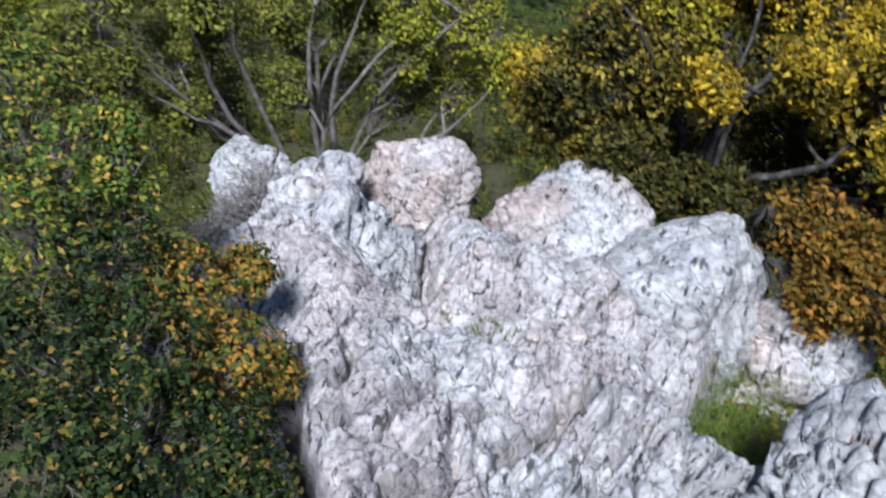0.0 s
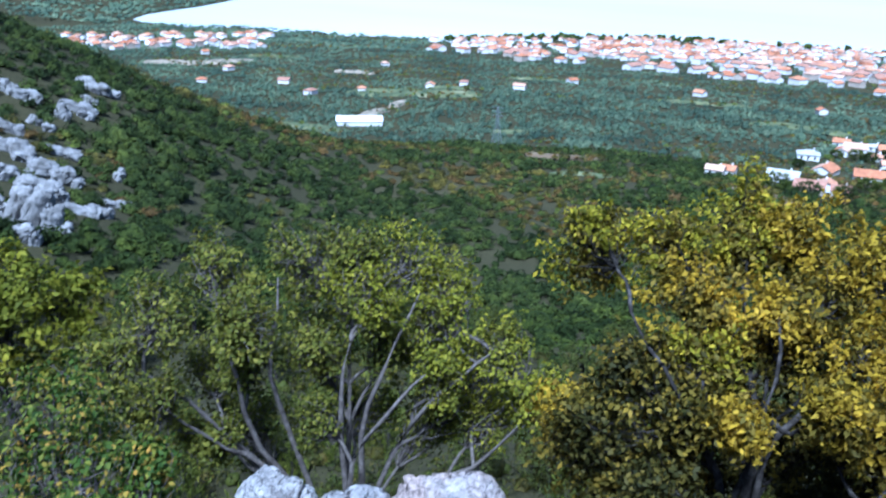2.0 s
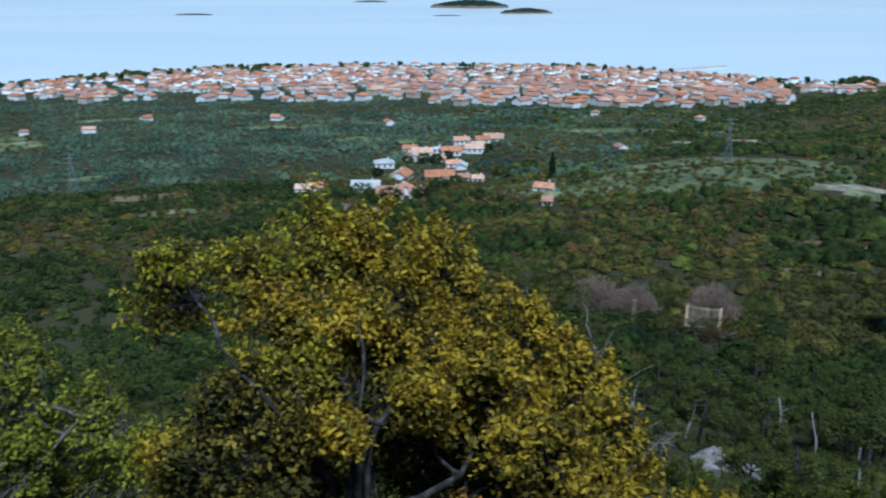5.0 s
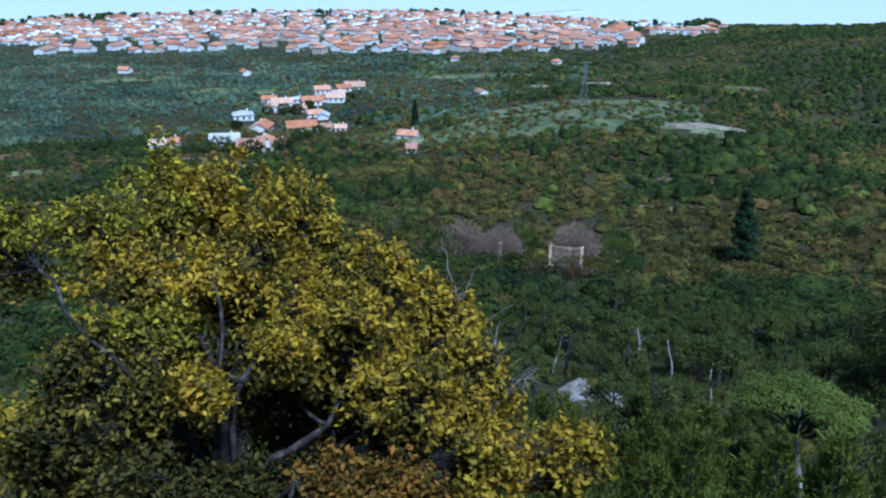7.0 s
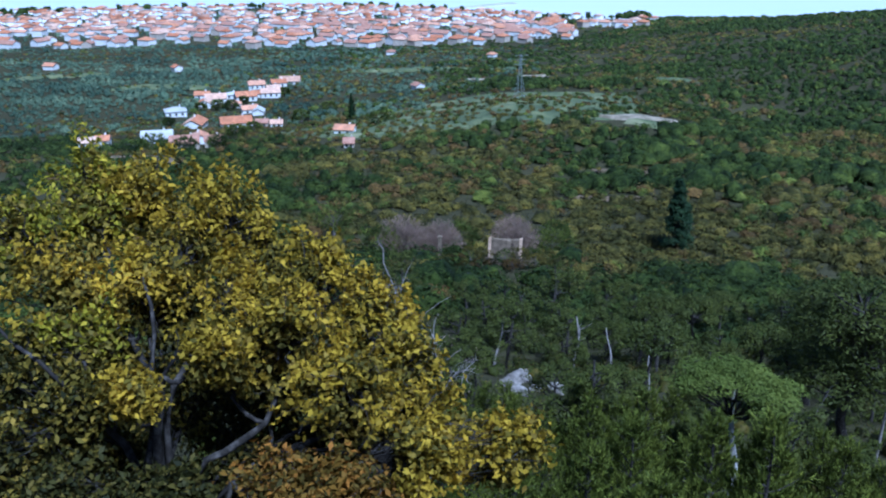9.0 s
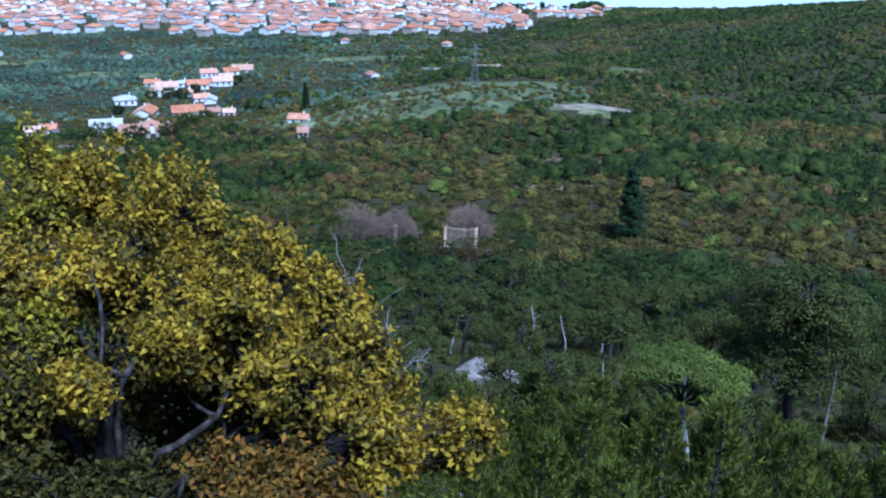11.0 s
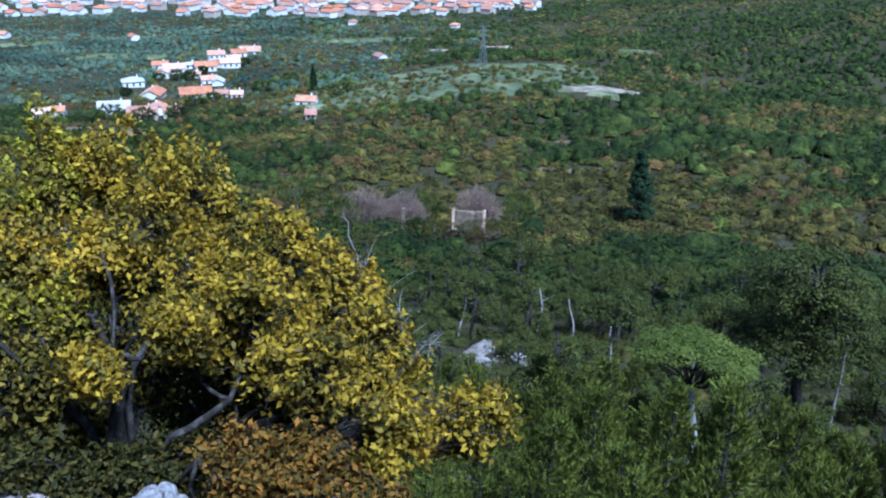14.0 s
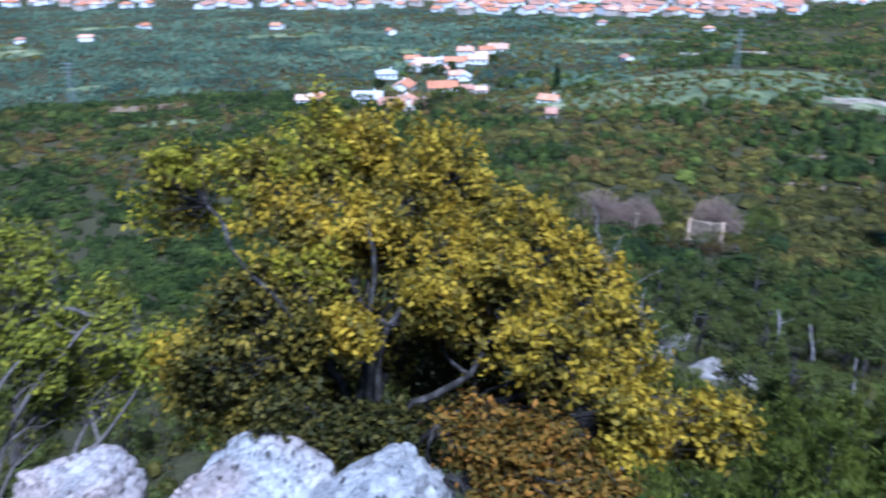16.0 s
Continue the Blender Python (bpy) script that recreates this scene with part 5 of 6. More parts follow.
TALL = [young_pine("tall feathery light green pine", 304, 7.4, 2.6, 62, 9, 0.26), young_pine("feathery bright green pine", 305, 6.2, 2.4, 54, 9, 0.25), young_pine("bushy bright green pine", 306, 5.0, 2.4, 48, 9, 0.24)]
tall_spots = [(15.9, 23.7)] + stand(56, 24, 53, 22, 46, 2.6, rng, KEPT_OPEN + ((20.5, 29.5, 2.6), (30, 38, 2.5)))
spread_copies(TALL, tall_spots, rng, 0.8, 1.1)
PINES = [pine("pine_tree", "green pine with a rounded open crown on the slope", 201, 5.5, 2.4, "broad", count=900),
         pine("pine_tree", "tall dark green pine on the slope", 202, 7.5, 2.8, "broad", count=1000),
         pine("pine_tree", "bushy dark pine low to the ground", 205, 4.6, 2.2, "cone", count=850),
         pine("pine_tree", "broad dark green pine with dense boughs", 206, 6.4, 3.0, "broad", count=1100),
         pine("pine_tree", "flat-crowned pine with layered boughs", 204, 7.0, 2.6, "umbrella", count=950)]
far_spots = stand(100, 14, 54, 44, 104, 3.0, rng, KEPT_OPEN) + stand(30, -62, 12, 45, 100, 3.4, rng)
rng.shuffle(far_spots)
spread_copies(PINES, far_spots, rng, 0.7, 1.1)

big = pine("umbrella_pine", "umbrella-shaped pine with a forked trunk, sunlight painted into its pale colour", 210, 9.9, 3.3, "umbrella", L_PINE_PALE, 0.13, 7000, M_LIT_WOOD)
big.location = at_ground(23.75, 33.8)
big.rotation_euler, big.scale = (0, 0, radians(-34)), (1.0, 0.62, 1.0)
giant = pine("pine_tree", "large old pine with a broad dark crown", 211, 13.5, 5.0, "broad", count=5000, tuft=0.24)
giant.location = at_ground(41.5, 46.0)
giant = pine("pine_tree", "large old pine with a layered dark crown", 212, 12.0, 4.4, "broad", count=4000, tuft=0.24)
giant.location = at_ground(47.0, 58.0)



def snag(at, top, r, seed, forks=2, label="pale dead standing tree trunk without leaves"):
    rng = np.random.default_rng(seed)
    base = at_ground(at[0], at[1])
    ob = thing("dead_tree", base, label, "dead tree", "dead trunks on the slope")
    path = wander(base - Vector((0, 0, 0.3)), top, 12, 0.025, rng)
    wood = [tube(path, np.linspace(r, r * 0.45, 12), 7)]
    trunk = piece("trunk", *joined(wood), M_DEAD, ob, smooth=True)
    for q in range(forks):
        s = path[rng.integers(6, 11)]
        e = s + rng.normal(0, 0.55, 3) + [0, 0, 0.7]
        piece("branch", *tube(wander(s, e, 6, 0.1, rng), np.linspace(r * 0.45, r * 0.12, 6), 5), M_DEAD, trunk, smooth=True)


snag((19.43, 62.6), (20.62, 64.4, -30.7), 0.13, 1, 0)
snag((25.7, 59.9), (26.44, 62.4, -30.4), 0.15, 2, 4, "crooked dead tree with forked pale branches")
snag((27.9, 58.7), (28.63, 61.1, -31.1), 0.1, 3, 0)
snag((29.1, 53.5), (29.68, 55.0, -29.8), 0.08, 4, 1)
snag((41.52, 43.31), (41.40, 43.43, -26.74), 0.13, 5, 3, "pale dead pine trunk with a few bare side branches")
snag((36.10, 45.39), (37.46, 44.28, -28.45), 0.09, 6, 4, "leaning pale dead tree with crooked branches")
for n, (x, y, s) in enumerate(((19.8, 58.0, 0.95), (20.9, 58.8, 0.8), (22.2, 55.6, 0.8), (18.9, 54.6, 0.7), (12.2, 36, 0.4), (13, 33, 0.4), (12.7, 34.5, 0.25), (25.6, 61.4, 0.6), (20.8, 56.0, 0.5), (18.6, 56.6, 0.55), (10.6, 26.2, 0.35), (11.4, 26.6, 0.25), (10.0, 25.0, 0.3), (12.0, 27.4, 0.22))):
    g = at_ground(x, y)
    ob = rock("rock", "weathered grey limestone rock among the pines", (g.x, g.y, g.z + s * 0.35), (s, s * 0.8, s * 0.7), 40 * n, sub=5, seed=60 + n, cell=0.8, amp=0.1, fine=0.25, fine_amp=0.03, square=0.7, cuts=12, mat=M_BOULDER)
    ob["group"] = "limestone rocks among the pines"

# pale crags on the spur
for n, (x, y, w, h) in enumerate(CRAGS):
    g = at_ground(x, y)
    for q in range(2):
        ob = rock("crag", "pale grey limestone crag on the scrub hillside", (g.x + (q - 0.4) * w * 0.6, g.y + (q - 0.4) * w * 0.7, g.z + h * (0.55 - 0.5 * q)), (w * (0.9 - 0.25 * q), w * 0.4 + 0.3, h * (1.05 - 0.2 * q) + 0.2), 50 + (17 * n) % 30 - 15, (0, 16 + (7 * n) % 16), sub=4, seed=80 + 2 * n + q, cell=1.3, amp=0.45, fine=0.45, fine_amp=0.16, along=(1.8, 1.6, 0.5), mat=M_CRAG, square=0.55, blade=0.7, cuts=14)
        tagged(ob, category="crag", group="crags on the spur")


def round_tree(name, label, category, at, wide, high, mat, count, seed, leaf=0.4, group="", tall=False, thin=0.16):
    rng = np.random.default_rng(seed)
    base = at_ground(*at)
    ob = thing(name, base, label, category, group)
    b = np.array(base)
    wood = [tube(wander(b - [0, 0, 0.3], b + [0, 0, high * 0.6], 6, 0.03, rng), np.linspace(0.05 * wide + 0.08, 0.06, 6), 6)]
    for q in range(7):
        e = b + [rng.normal(0, wide * 0.3), rng.normal(0, wide * 0.3), high * rng.uniform(0.5, 0.9)]
        wood.append(tube(wander(b + [0, 0, high * 0.25], e, 5, 0.08, rng), np.linspace(0.07, 0.02, 5), 4))
    piece("trunk", *joined(wood), M_BARK, ob)
    d = unit(rng.normal(0, 1, (count, 3)))
    lump = 0.75 + 0.5 * fbm(d * 2.2 + seed, 2, seed)[:, None]
    if tall:
        hs = np.linspace(0.2, high * 0.97, 9)
        spine = np.stack([b[0] + 0 * hs, b[1] + 0 * hs, b[2] + hs], 1)
        piece("core", *tube(spine, wide * 0.40 * (1.12 - hs / high) * rng.uniform(0.85, 1.1, 9), 9), mat, ob)
        t = (d[:, 2:3] + 1) / 2
        c = b + np.concatenate([d[:, :2] * wide / 2 * (1.25 - t), t * high + 0.2], 1) * [1, 1, 1]
    else:
        c = b + [0, 0, high * (0.42 if thin < 0.1 else 0.58)] + d * [wide / 2, wide / 2, high * (0.5 if thin < 0.1 else 0.42)] * lump * rng.uniform(0.35 if thin < 0.1 else 0.6, 1, (count, 1))
    v, f = tufts(c, d + [0, 0, 1.2 if thin < 0.1 else 0.4 if not tall else 1.5], leaf, rng, 4, thin)
    piece("crown", v, f, mat, ob)
    return ob


for n, (x, y, w, h) in enumerate(((28.5, 152.4, 9.5, 8.8), (35.3, 151.3, 8.5, 8.2), (46.6, 141.0, 9.0, 9.8))):
    round_tree("bare_tree", "leafless purplish grey tree behind the ruin", "tree", (x, y), w, h, L_BARE, 2400, 300 + n, 0.9, "bare trees by the ruin", thin=0.035)
tall = pine("cypress_tree", "tall dark green cypress with an uneven outline", 310, 17.0, 3.6, "cone", L_CYPRESS, 0.4, 4600, None, "cypresses on the slope")
tall.location = at_ground(84.5, 152.0)
tall["category"] = "cypress"
round_tree("cypress_tree", "slim dark green cypress beside a house", "cypress", (52.8, 416), 3.2, 12.0, L_CYPRESS, 400, 311, 0.8, "", True)
for n, (x, y, w, h) in enumerate(((24.0, 152.0, 8, 6.5), (41, 158, 8, 6), (56, 146, 8, 6), (62, 160, 7, 6), (18, 178, 9, 7), (-2, 190, 9, 9), (49, 137.5, 4, 3), (33, 132, 4, 3.2))):
    round_tree("broadleaf_tree", "rounded fresh green tree near the ruin", "tree", (x, y), w, h, L_FRESH_FAR, 700, 320 + n, 0.5, "green trees near the ruin")


for n, (x, y, w, h) in enumerate(((-20, 326, 9, 6), (-32, 327, 11, 7), (-11, 490, 9, 6), (-4, 488, 8, 5.5), (6, 406, 8, 5), (30, 435, 10, 6), (-9, 334, 8, 5), (-20, 488, 7, 5), (-2, 375, 9, 6), (-34, 439, 6, 5), (46, 458, 9, 6), (59, 373, 10, 7), (3, 502, 6, 4), (27, 521, 7, 5))):
    round_tree("broadleaf_tree", "leafy garden tree between the houses of the hamlet", "tree", (x, y), w, h, L_FRESH_FAR if n % 3 else L_PINE_SLOPE, 260, 350 + n, 1.1, "garden trees of the hamlet")


# ---- ruin ----
def box(bm, lo, hi, jag=0.0, rng=None):
    vs = []
    for z in (lo[2], hi[2]):
        for x, y in ((lo[0], lo[1]), (hi[0], lo[1]), (hi[0], hi[1]), (lo[0], hi[1])):
            dz = (rng.normal(0, jag) if rng is not None and z == hi[2] else 0)
            vs.append(bm.verts.new((x, y, z + dz)))
    for f in ((3, 2, 1, 0), (4, 5, 6, 7), (0, 1, 5, 4), (1, 2, 6, 5), (2, 3, 7, 6), (3, 0, 4, 7)):
        bm.faces.new([vs[q] for q in f])


def one_box(lo, hi, jag=0.0, seed=0):
    bm = bmesh.new()
    box(bm, lo, hi, jag, np.random.default_rng(seed))
    return bm


g = at_ground(39.7, 124.3)
ruin = thing("ruin", (39.7, 124.3, g.z), "roofless stone ruin with two gable pillars in the scrub", "ruin")
ruin.rotation_euler = (0, 0, radians(-18))
top = -47.1 - g.z
part("pillar", one_box((-2.7, -0.3, -1), (-2.25, 0.3, top), 0.12, 1), M_GABLE, ruin, "tall remnant of a tan stone gable")
part("pillar", one_box((2.2, -0.5, -1), (2.68, 0.2, top + 0.1), 0.12, 2), M_GABLE, ruin, "tall remnant of a tan stone gable")
part("wall", one_box((-2.3, 2.6, -1), (0.9, 3.0, top - 1.3), 0.12, 3), M_STONE, ruin)
part("wall", one_box((1.4, 2.6, -1), (2.3, 3.0, top - 1.35), 0.12, 4), M_STONE, ruin)
part("lintel", one_box((0.9, 2.6, top - 1.75), (1.4, 3.0, top - 1.32)), M_STONE, ruin)
part("wall", one_box((0.9, 2.64, -1), (1.4, 2.96, top - 2.5)), M_STONE, ruin)
part("wall", one_box((-2.3, -0.9, -1), (2.0, -0.5, 1.1), 0.2, 5), M_STONE, ruin)
part("wall", one_box((2.6, -0.9, -1), (5.0, -0.3, 0.9), 0.2, 6), M_STONE, ruin)
part("wall", one_box((-4.6, -0.6, -1), (-2.6, -0.1, 0.8), 0.2, 7), M_STONE, ruin)
part("pillar", one_box((-10.8, 0.2, -1.5), (-10.2, 0.8, top - 0.2), 0.1, 8), M_STONE, ruin, "lone stone post")


for n, (x, y, w, h, mat) in enumerate(((38.9, 121.6, 3.4, 2.6, L_FRESH_FAR), (36.2, 122.2, 3.6, 2.8, L_SCRUB), (40.8, 120.4, 3.6, 3.4, L_SCRUB), (43.2, 119.4, 3.4, 2.6, L_SCRUB), (33.8, 123.6, 4.0, 3.2, L_SCRUB), (39.4, 119.2, 3.6, 1.8, L_RUST_FAR), (35.0, 121.0, 3.4, 2.0, L_RUST_FAR), (31.5, 122.8, 3.4, 3.0, L_RUST_FAR), (29.6, 124.0, 3.4, 3.0, L_SCRUB))):
    round_tree("bush", "round bush growing against the ruin", "bush", (x, y), w, h, mat, 420, 400 + n, 0.28, "bushes round the ruin")

# ---- houses ----
def gable(bm, w, d, h, rise, over=0.4, thick=0.22):
    """A roof of two thick slopes; the ridge runs along x."""
    for s in (-1, 1):
        a = [(-w / 2 - over, s * (d / 2 + over), h - over * rise / (d / 2)), (w / 2 + over, s * (d / 2 + over), h - over * rise / (d / 2)), (w / 2 + over, 0, h + rise), (-w / 2 - over, 0, h + rise)]
        lo = [bm.verts.new(p) for p in a]
        hi = [bm.verts.new((p[0], p[1], p[2] + thick)) for p in a]
        for f in ((0, 1, 2, 3), (7, 6, 5, 4), (0, 4, 5, 1), (1, 5, 6, 2), (2, 6, 7, 3), (3, 7, 4, 0)):
            bm.faces.new([(lo + hi)[q] for q in f])


def hipped(bm, w, d, h, rise, over=0.4, thick=0.2):
    k = max(0.2, w / 2 - d / 2)
    eave = [(-w / 2 - over, -d / 2 - over), (w / 2 + over, -d / 2 - over), (w / 2 + over, d / 2 + over), (-w / 2 - over, d / 2 + over)]
    lo = [bm.verts.new((x, y, h - 0.05)) for x, y in eave]
    hi = [bm.verts.new((x, y, h + thick)) for x, y in eave]
    a, b = bm.verts.new((-k, 0, h + rise)), bm.verts.new((k, 0, h + rise))
    bm.faces.new(lo[::-1])
    for q in range(4):
        bm.faces.new((lo[q], lo[(q + 1) % 4], hi[(q + 1) % 4], hi[q]))
    bm.faces.new((hi[0], hi[1], b, a))
    bm.faces.new((hi[1], hi[2], b))
    bm.faces.new((hi[2], hi[3], a, b))
    bm.faces.new((hi[3], hi[0], a))


def shell(bm, w, d, h, rise, gabled):
    pts = [(-w / 2, -d / 2), (w / 2, -d / 2), (w / 2, d / 2), (-w / 2, d / 2)]
    lo = [bm.verts.new((x, y, -2.5)) for x, y in pts]
    hi = [bm.verts.new((x, y, h)) for x, y in pts]
    for q in range(4):
        bm.faces.new((lo[q], lo[(q + 1) % 4], hi[(q + 1) % 4], hi[q]))
    bm.faces.new(hi)
    if gabled:
        for x, (a, b) in ((-w / 2, (3, 0)), (w / 2, (1, 2))):
            t = bm.verts.new((x, 0, h + rise - 0.05))
            bm.faces.new((hi[a], hi[b], t))


def house(at, turn, w, d, h, seed, label, group="", wall=None, roof=None, openings=True, gabled=True):
    ob = thing("house", at, label, "house", group)
    ob.rotation_euler = (0, 0, turn)
    rise = d * 0.25
    bm = bmesh.new()
    shell(bm, w, d, h, rise, gabled)
    part("wall", bm, wall or M_WALL, ob)
    bm = bmesh.new()
    (gable if gabled else hipped)(bm, w, d, h, rise)
    part("roof", bm, roof or M_ROOF, ob)
    if openings:
        rows = 2 if h > 4.5 else 1
        low = 0.9 if h > 2.7 else 0.6
        for level in range(rows):
            for q in range(max(2, int(w / 3.2))):
                x = -w / 2 + (q + 0.7) * w / (max(2, int(w / 3.2)) + 0.4)
                z = low + level * 2.8
                pane = part("window", one_box((x - 0.5, -d / 2 - 0.06, z), (x + 0.5, -d / 2 + 0.02, z + 1.3)), M_WINDOW, ob)
                part("sill", one_box((x - 0.65, -d / 2 - 0.2, z - 0.14), (x + 0.65, -d / 2 - 0.004, z - 0.004)), M_QUAY, pane)
        part("chimney", one_box((w * 0.2, 0.3, h), (w * 0.2 + 0.6, 0.9, h + rise + 0.9)), wall or M_WALL, ob)
    return ob


rng = np.random.default_rng(31)
FINISH = ((M_WALL, M_ROOF, "white rendered house with an orange tiled roof"), (M_WALL_TAN, M_ROOF_OLD, "old tan stone house with a faded tiled roof"), (M_WALL, M_QUAY, "white rendered house with a pale grey roof"))
for n, (a, el, w, d, h, hip, finish) in enumerate(HAMLET):
    x, y = SITES[n]
    turn = -a + rng.normal(0, 9) + (90 if n % 6 == 3 else 0)
    wall, roof, label = FINISH[finish]
    house(at_ground(x, y), radians(turn), w * 1.1, d * 1.15, h * 0.72, n, label, "houses of the hamlet", wall, roof, True, not hip)
for n, (x, y) in enumerate(LONE):
    house(at_ground(x, y), rng.uniform(0, 3.14), rng.uniform(6, 9.5), rng.uniform(5.5, 7), rng.uniform(2.2, 3.2), 50 + n, "lone pale house among the woods on the plain", "scattered houses on the plain", M_WALL, M_ROOF if n % 3 else M_ROOF_OLD, False, n % 2 == 0)

PROTO = []
for n, (w, d, h, g) in enumerate(((11, 9, 4.6, True), (13, 10, 5.2, False), (9, 8, 3.2, True), (15, 9, 4.8, True), (10, 10, 6.0, False), (12, 8, 4, True), (18, 10, 5, True), (9, 9, 4.4, False))):
    PROTO.append((w, d, h, g))
protos = {}
count = 0
rest_wall, rest_roof = [], []
town = []
for a_step in np.arange(-27.5, 27.5, 0.66):
    r = float(town_front(a_step)) + rng.uniform(0, 12)
    lim = float(np.interp(a_step, SHORE_AZ, SHORE_R)) - 22
    while r < lim:
        a = a_step + rng.normal(0, 0.24)
        dense = np.interp(a, [-27, -20, -14, 18, 26], [0.3, 0.5, 0.62, 0.55, 0.35]) * np.interp(r - float(town_front(a_step)), [0, 40, 130], [0.35, 0.6, 1])
        if rng.random() < dense:
            town.append((a, r))
        r += rng.uniform(18, 33)
for a in np.arange(-50, -38, 0.55):
    for _ in range(3):
        town.append((a + rng.normal(0, 0.3), rng.uniform(980, 1190)))
town.sort(key=lambda p: p[1])
for n, (a, r) in enumerate(town):
    x, y = polar(a, r)
    at = at_ground(x, y)
    if at.z < SEA + 0.8:
        continue
    turn = radians(-a * 0.5 + rng.choice([-30, 60, -42]) + rng.normal(0, 8))
    q = int(rng.integers(0, 8))
    if count < 300:
        if q not in protos:
            w, d, h, g = PROTO[q]
            protos[q] = house(at, turn, w, d, h, q, "white town house with an orange tiled roof", "houses of the seaside town", M_WALL if q % 4 else M_WALL_TAN, M_ROOF if q % 3 else M_ROOF_OLD, False, g)
        else:
            copy_thing(protos[q], Matrix.Translation(at) @ Matrix.Rotation(turn, 4, "Z"))
        count += 1
    else:
        w, d, h, g = PROTO[q]
        for store, fn in ((rest_wall, lambda b: shell(b, w, d, h, d * 0.25, g)), (rest_roof, lambda b: (gable if g else hipped)(b, w, d, h, d * 0.25))):
            bm = bmesh.new()
            fn(bm)
            bmesh.ops.triangulate(bm, faces=bm.faces)
            bm.verts.index_update()
            vs = np.array([v.co for v in bm.verts])
            fs = np.array([[v.index for v in f.verts] for f in bm.faces])
            bm.free()
            c, s = math.cos(turn), math.sin(turn)
            store.append((vs @ np.array([[c, s, 0], [-s, c, 0], [0, 0, 1]]) + np.array(at), fs))
far_town = tagged(thing("town", (0, 1200, SEA), "close-packed far houses of the seaside town", "town"), kind="stuff")
piece("walls", *joined(rest_wall), M_WALL, far_town)
piece("roofs", *joined(rest_roof), M_ROOF, far_town)


# ---- fields, tracks, harbour, pylons ----
def patch(name, at, half, turn, mat, label, category, seed, lift=1.1):
    n, m = 40, 8
    a = np.linspace(0, 2 * math.pi, n, endpoint=False)
    wob = 0.75 + 0.5 * fbm(np.stack([np.cos(a) * 1.5 + seed, np.sin(a) * 1.5, 0 * a], 1), 3, seed)
    s = np.linspace(0.02, 1, m)[:, None]
    px, py = s * np.cos(a) * wob * half[0], s * np.sin(a) * wob * half[1]
    c, q = math.cos(turn), math.sin(turn)
    x, y = (at[0] + px * c - py * q).ravel(), (at[1] + px * q + py * c).ravel()
    z = land(x, y) + lift
    z[-n:] -= lift + 0.3
    i = np.arange(m - 1)[:, None] * n
    j = np.arange(n)[None]
    k = (j + 1) % n
    f = np.stack([i + j, i + n + j, i + n + k, i + k], 2).reshape(-1, 4)
    tagged(piece(name, np.stack([x, y, z], 1), f, mat, smooth=True), label, category, kind="structure")


patch("meadow", (98, 374), (86, 46), -0.2, M_FIELD, "wide pale meadow dotted with bushes", "meadow", 11, 0.8)
patch("meadow", (80, 350), (58, 26), -0.15, M_FIELD, "dry pale green meadow with scattered stones", "meadow", 1)
patch("meadow", (122, 398), (62, 28), -0.25, M_FIELD, "dry pale green meadow on the slope", "meadow", 2)
patch("meadow", (38, 139), (10, 6), 0.0, M_FIELD, "small pale meadow behind the ruin", "meadow", 3, 0.4)
patch("earth_bank", (158, 323), (17, 4.5), -0.48, M_SAND, "bare pale sandy earth bank", "earth", 4, 1.6)
patch("earth_bank", (160, 309), (14, 6), -0.48, M_FIELD, "pale green terrace below the bank", "meadow", 5, 1.4)
patch("meadow", (-300, 545), (50, 22), 0.5, M_FIELD, "pale field beside a white shed", "meadow", 6)
patch("track", (160, 549), (14, 3), -0.4, M_SAND, "short stretch of bare earth track", "track", 7, 1.8)
patch("track", (193, 560), (12, 3), -0.3, M_SAND, "short stretch of bare earth track", "track", 8, 1.8)
patch("track", (-279, 452), (5, 22), 0.05, M_SAND, "pale earth track on the plain", "track", 9, 1.8)
patch("track", (-286, 494), (4, 16), 0.25, M_SAND, "pale earth track bending through groves", "track", 10, 1.8)
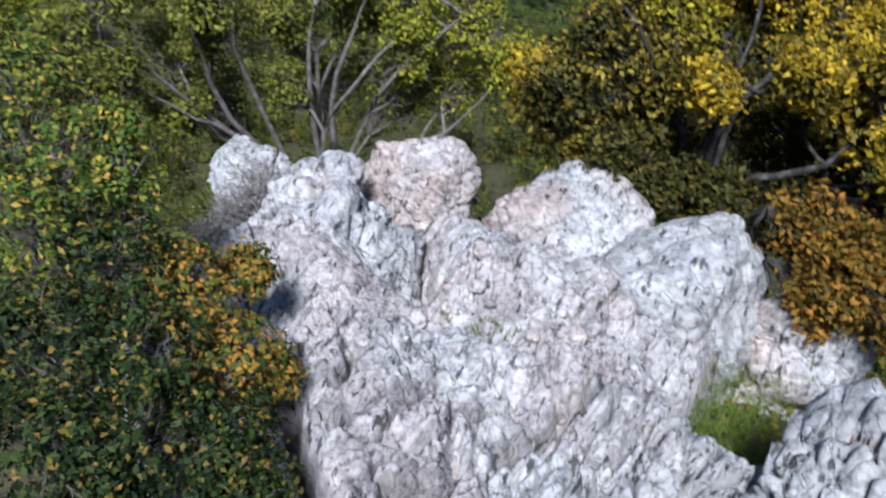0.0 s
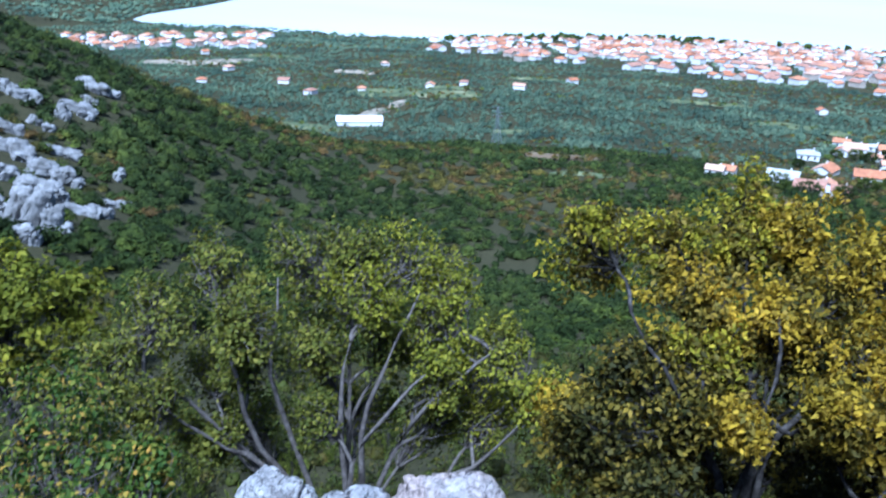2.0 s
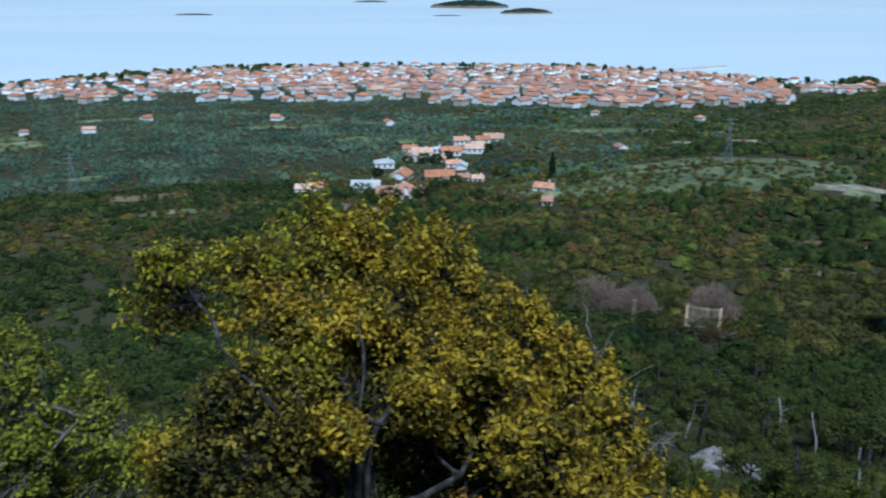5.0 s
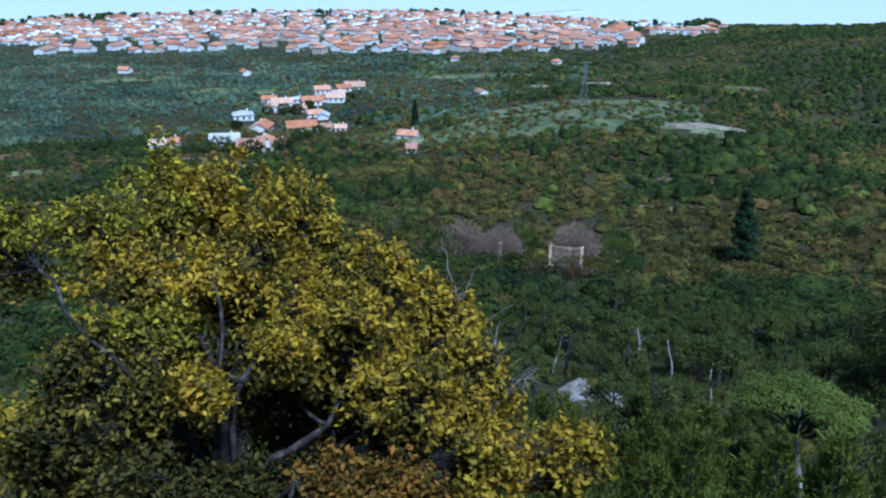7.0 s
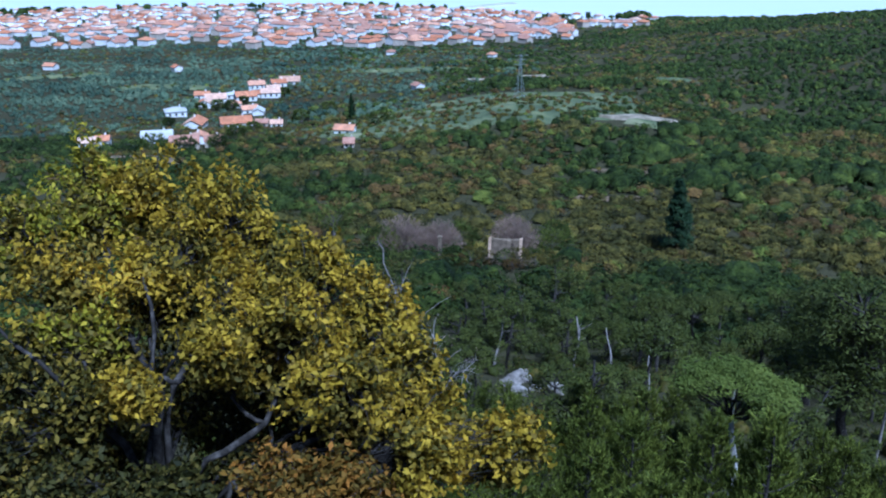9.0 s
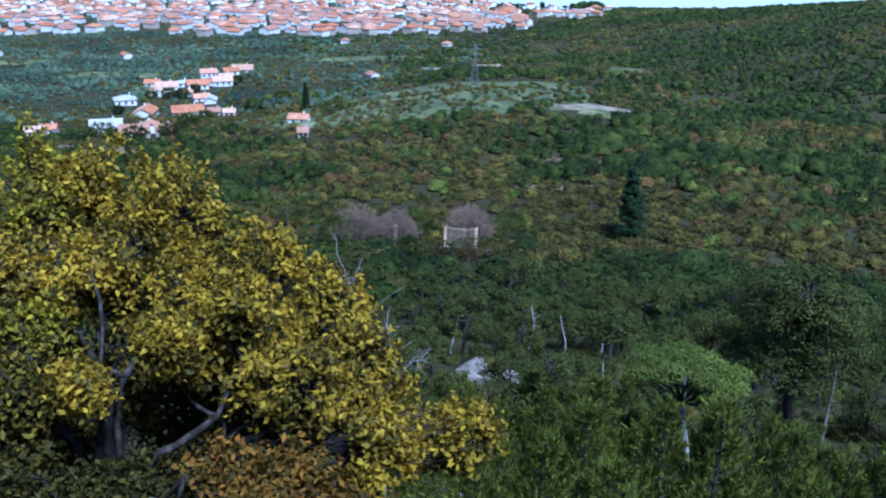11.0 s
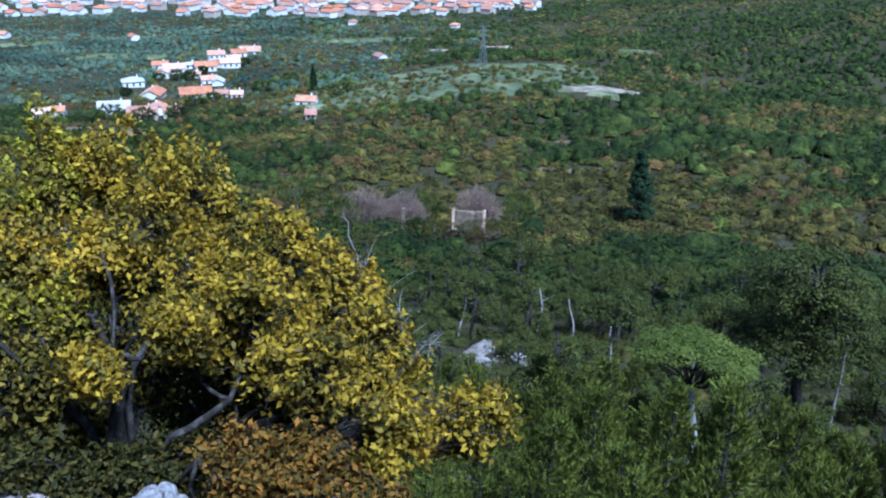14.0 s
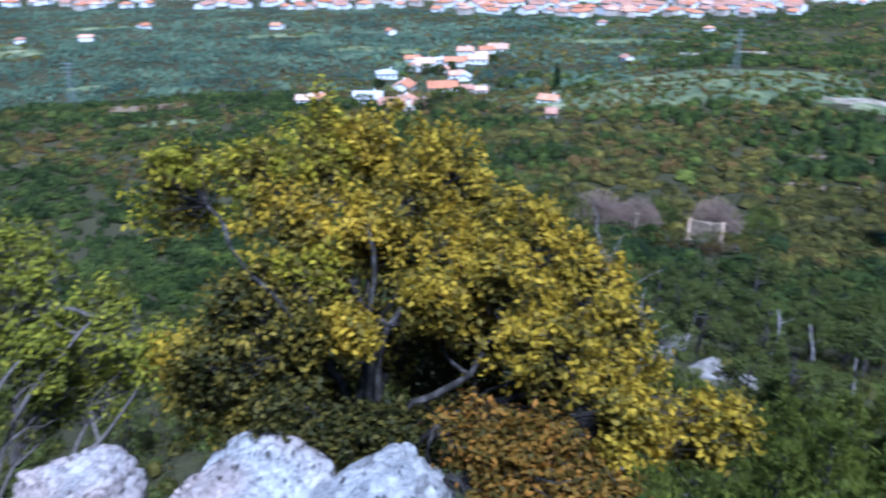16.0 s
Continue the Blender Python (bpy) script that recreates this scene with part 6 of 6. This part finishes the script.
for n, (x, y, w, d, turn, mat, label) in enumerate((
        (-567, 615, 52, 17, 0.75, M_SAND, "bare tan field on the plain"), (-282, 386, 20, 9, 0.6, M_FIELD, "pale green field beside a shed"), (-294, 584, 18, 8, 0.4, M_FIELD, "pale field among groves"),
        (-265, 698, 28, 14, 0.35, M_FIELD, "pale field among groves"), (-120, 345, 17, 7, 0.3, M_EARTH, "brown ploughed field in the woods"), (-405, 628, 18, 7, 0.5, M_SAND, "bare tan field on the plain"),
        (-185, 443, 10, 6, 0.4, M_FIELD, "small pale field in the woods"), (-550, 703, 30, 15, 0.7, M_FIELD, "pale green field on the plain"), (-93, 290, 12, 5, 0.3, M_FIELD, "small pale field in the woods"),
        (-40, 560, 34, 7, 0.05, M_FIELD, "long narrow pale field on the plain"), (120, 610, 46, 8, -0.2, M_FIELD, "long narrow pale field on the plain"), (-120, 640, 38, 8, 0.2, M_FIELD, "long narrow pale field on the plain"),
        (230, 470, 30, 6, -0.45, M_FIELD, "narrow pale clearing on the hillside"), (-30, 300, 14, 5, 0.1, M_EARTH, "brown clearing in the woods"), (120, 243, 15, 5, -0.45, M_EARTH, "bare tan clearing on the slope"),
        (95, 205, 12, 4, -0.4, M_EARTH, "brown clearing in the scrub"), (62, 168, 7, 4, -0.3, M_EARTH, "brown clearing in the scrub"))):
    patch("field", (x, y), (w, d), turn, mat, label, "field", 40 + n, 1.2 if y > 260 else 0.35)
house(at_ground(*SHED), radians(35), 26, 9, 3.2, 900, "long low white shed beside a field", "", M_WALL, M_WALL, False, True)


def quay(a, b, wide):
    a, b = np.array(a, float), np.array(b, float)
    ob = thing("breakwater", (*a, SEA), "low stone breakwater of the harbour", "breakwater", "breakwaters of the harbour")
    ob.rotation_euler = (0, 0, math.atan2(*(b - a)[::-1]))
    n = float(np.linalg.norm(b - a))
    part("wall", one_box((0, -wide / 2, -4), (n, wide / 2, 1.4)), M_QUAY, ob)
    part("parapet", one_box((0, wide / 2 - 1.2, 1.4), (n, wide / 2, 2.4)), M_QUAY, ob)


quay((318, 1300), (440, 1370), 7)
quay((350, 1250), (424, 1222), 6)


def pylon(at, high):
    base = at_ground(*at)
    ob = thing("pylon", base, "tall grey lattice power pylon above the trees", "pylon", "power pylons")
    b = np.array(base)
    for sx in (-1, 1):
        for sy in (-1, 1):
            piece("leg", *tube(np.array([b + [sx * 2.2, sy * 2.2, -0.5], b + [sx * 0.7, sy * 0.7, high * 0.6], b + [sx * 0.35, sy * 0.35, high]]), [0.10, 0.08, 0.06], 4), M_STEEL, ob)
    for s in range(8):
        z0, z1 = high * s / 8, high * (s + 1) / 8
        w0, w1 = np.interp([z0, z1], [0, high * 0.6, high], [2.2, 0.7, 0.35])
        for sx, sy, tx, ty in ((-1, -1, 1, -1), (1, -1, -1, -1), (-1, 1, 1, 1), (1, 1, -1, 1)):
            piece("brace", *tube(np.array([b + [sx * w0, sy * w0, z0], b + [tx * w1, ty * w1, z1]]), [0.04, 0.04], 3), M_STEEL, ob)
    for z in (0.78, 0.88, 0.97):
        piece("cross_arm", *tube(np.array([b + [-3.0, 0, high * z], b + [3.0, 0, high * z]]), [0.08, 0.08], 4), M_STEEL, ob)


pylon((128.5, 389), 22)
pylon((-162.5, 374), 20)
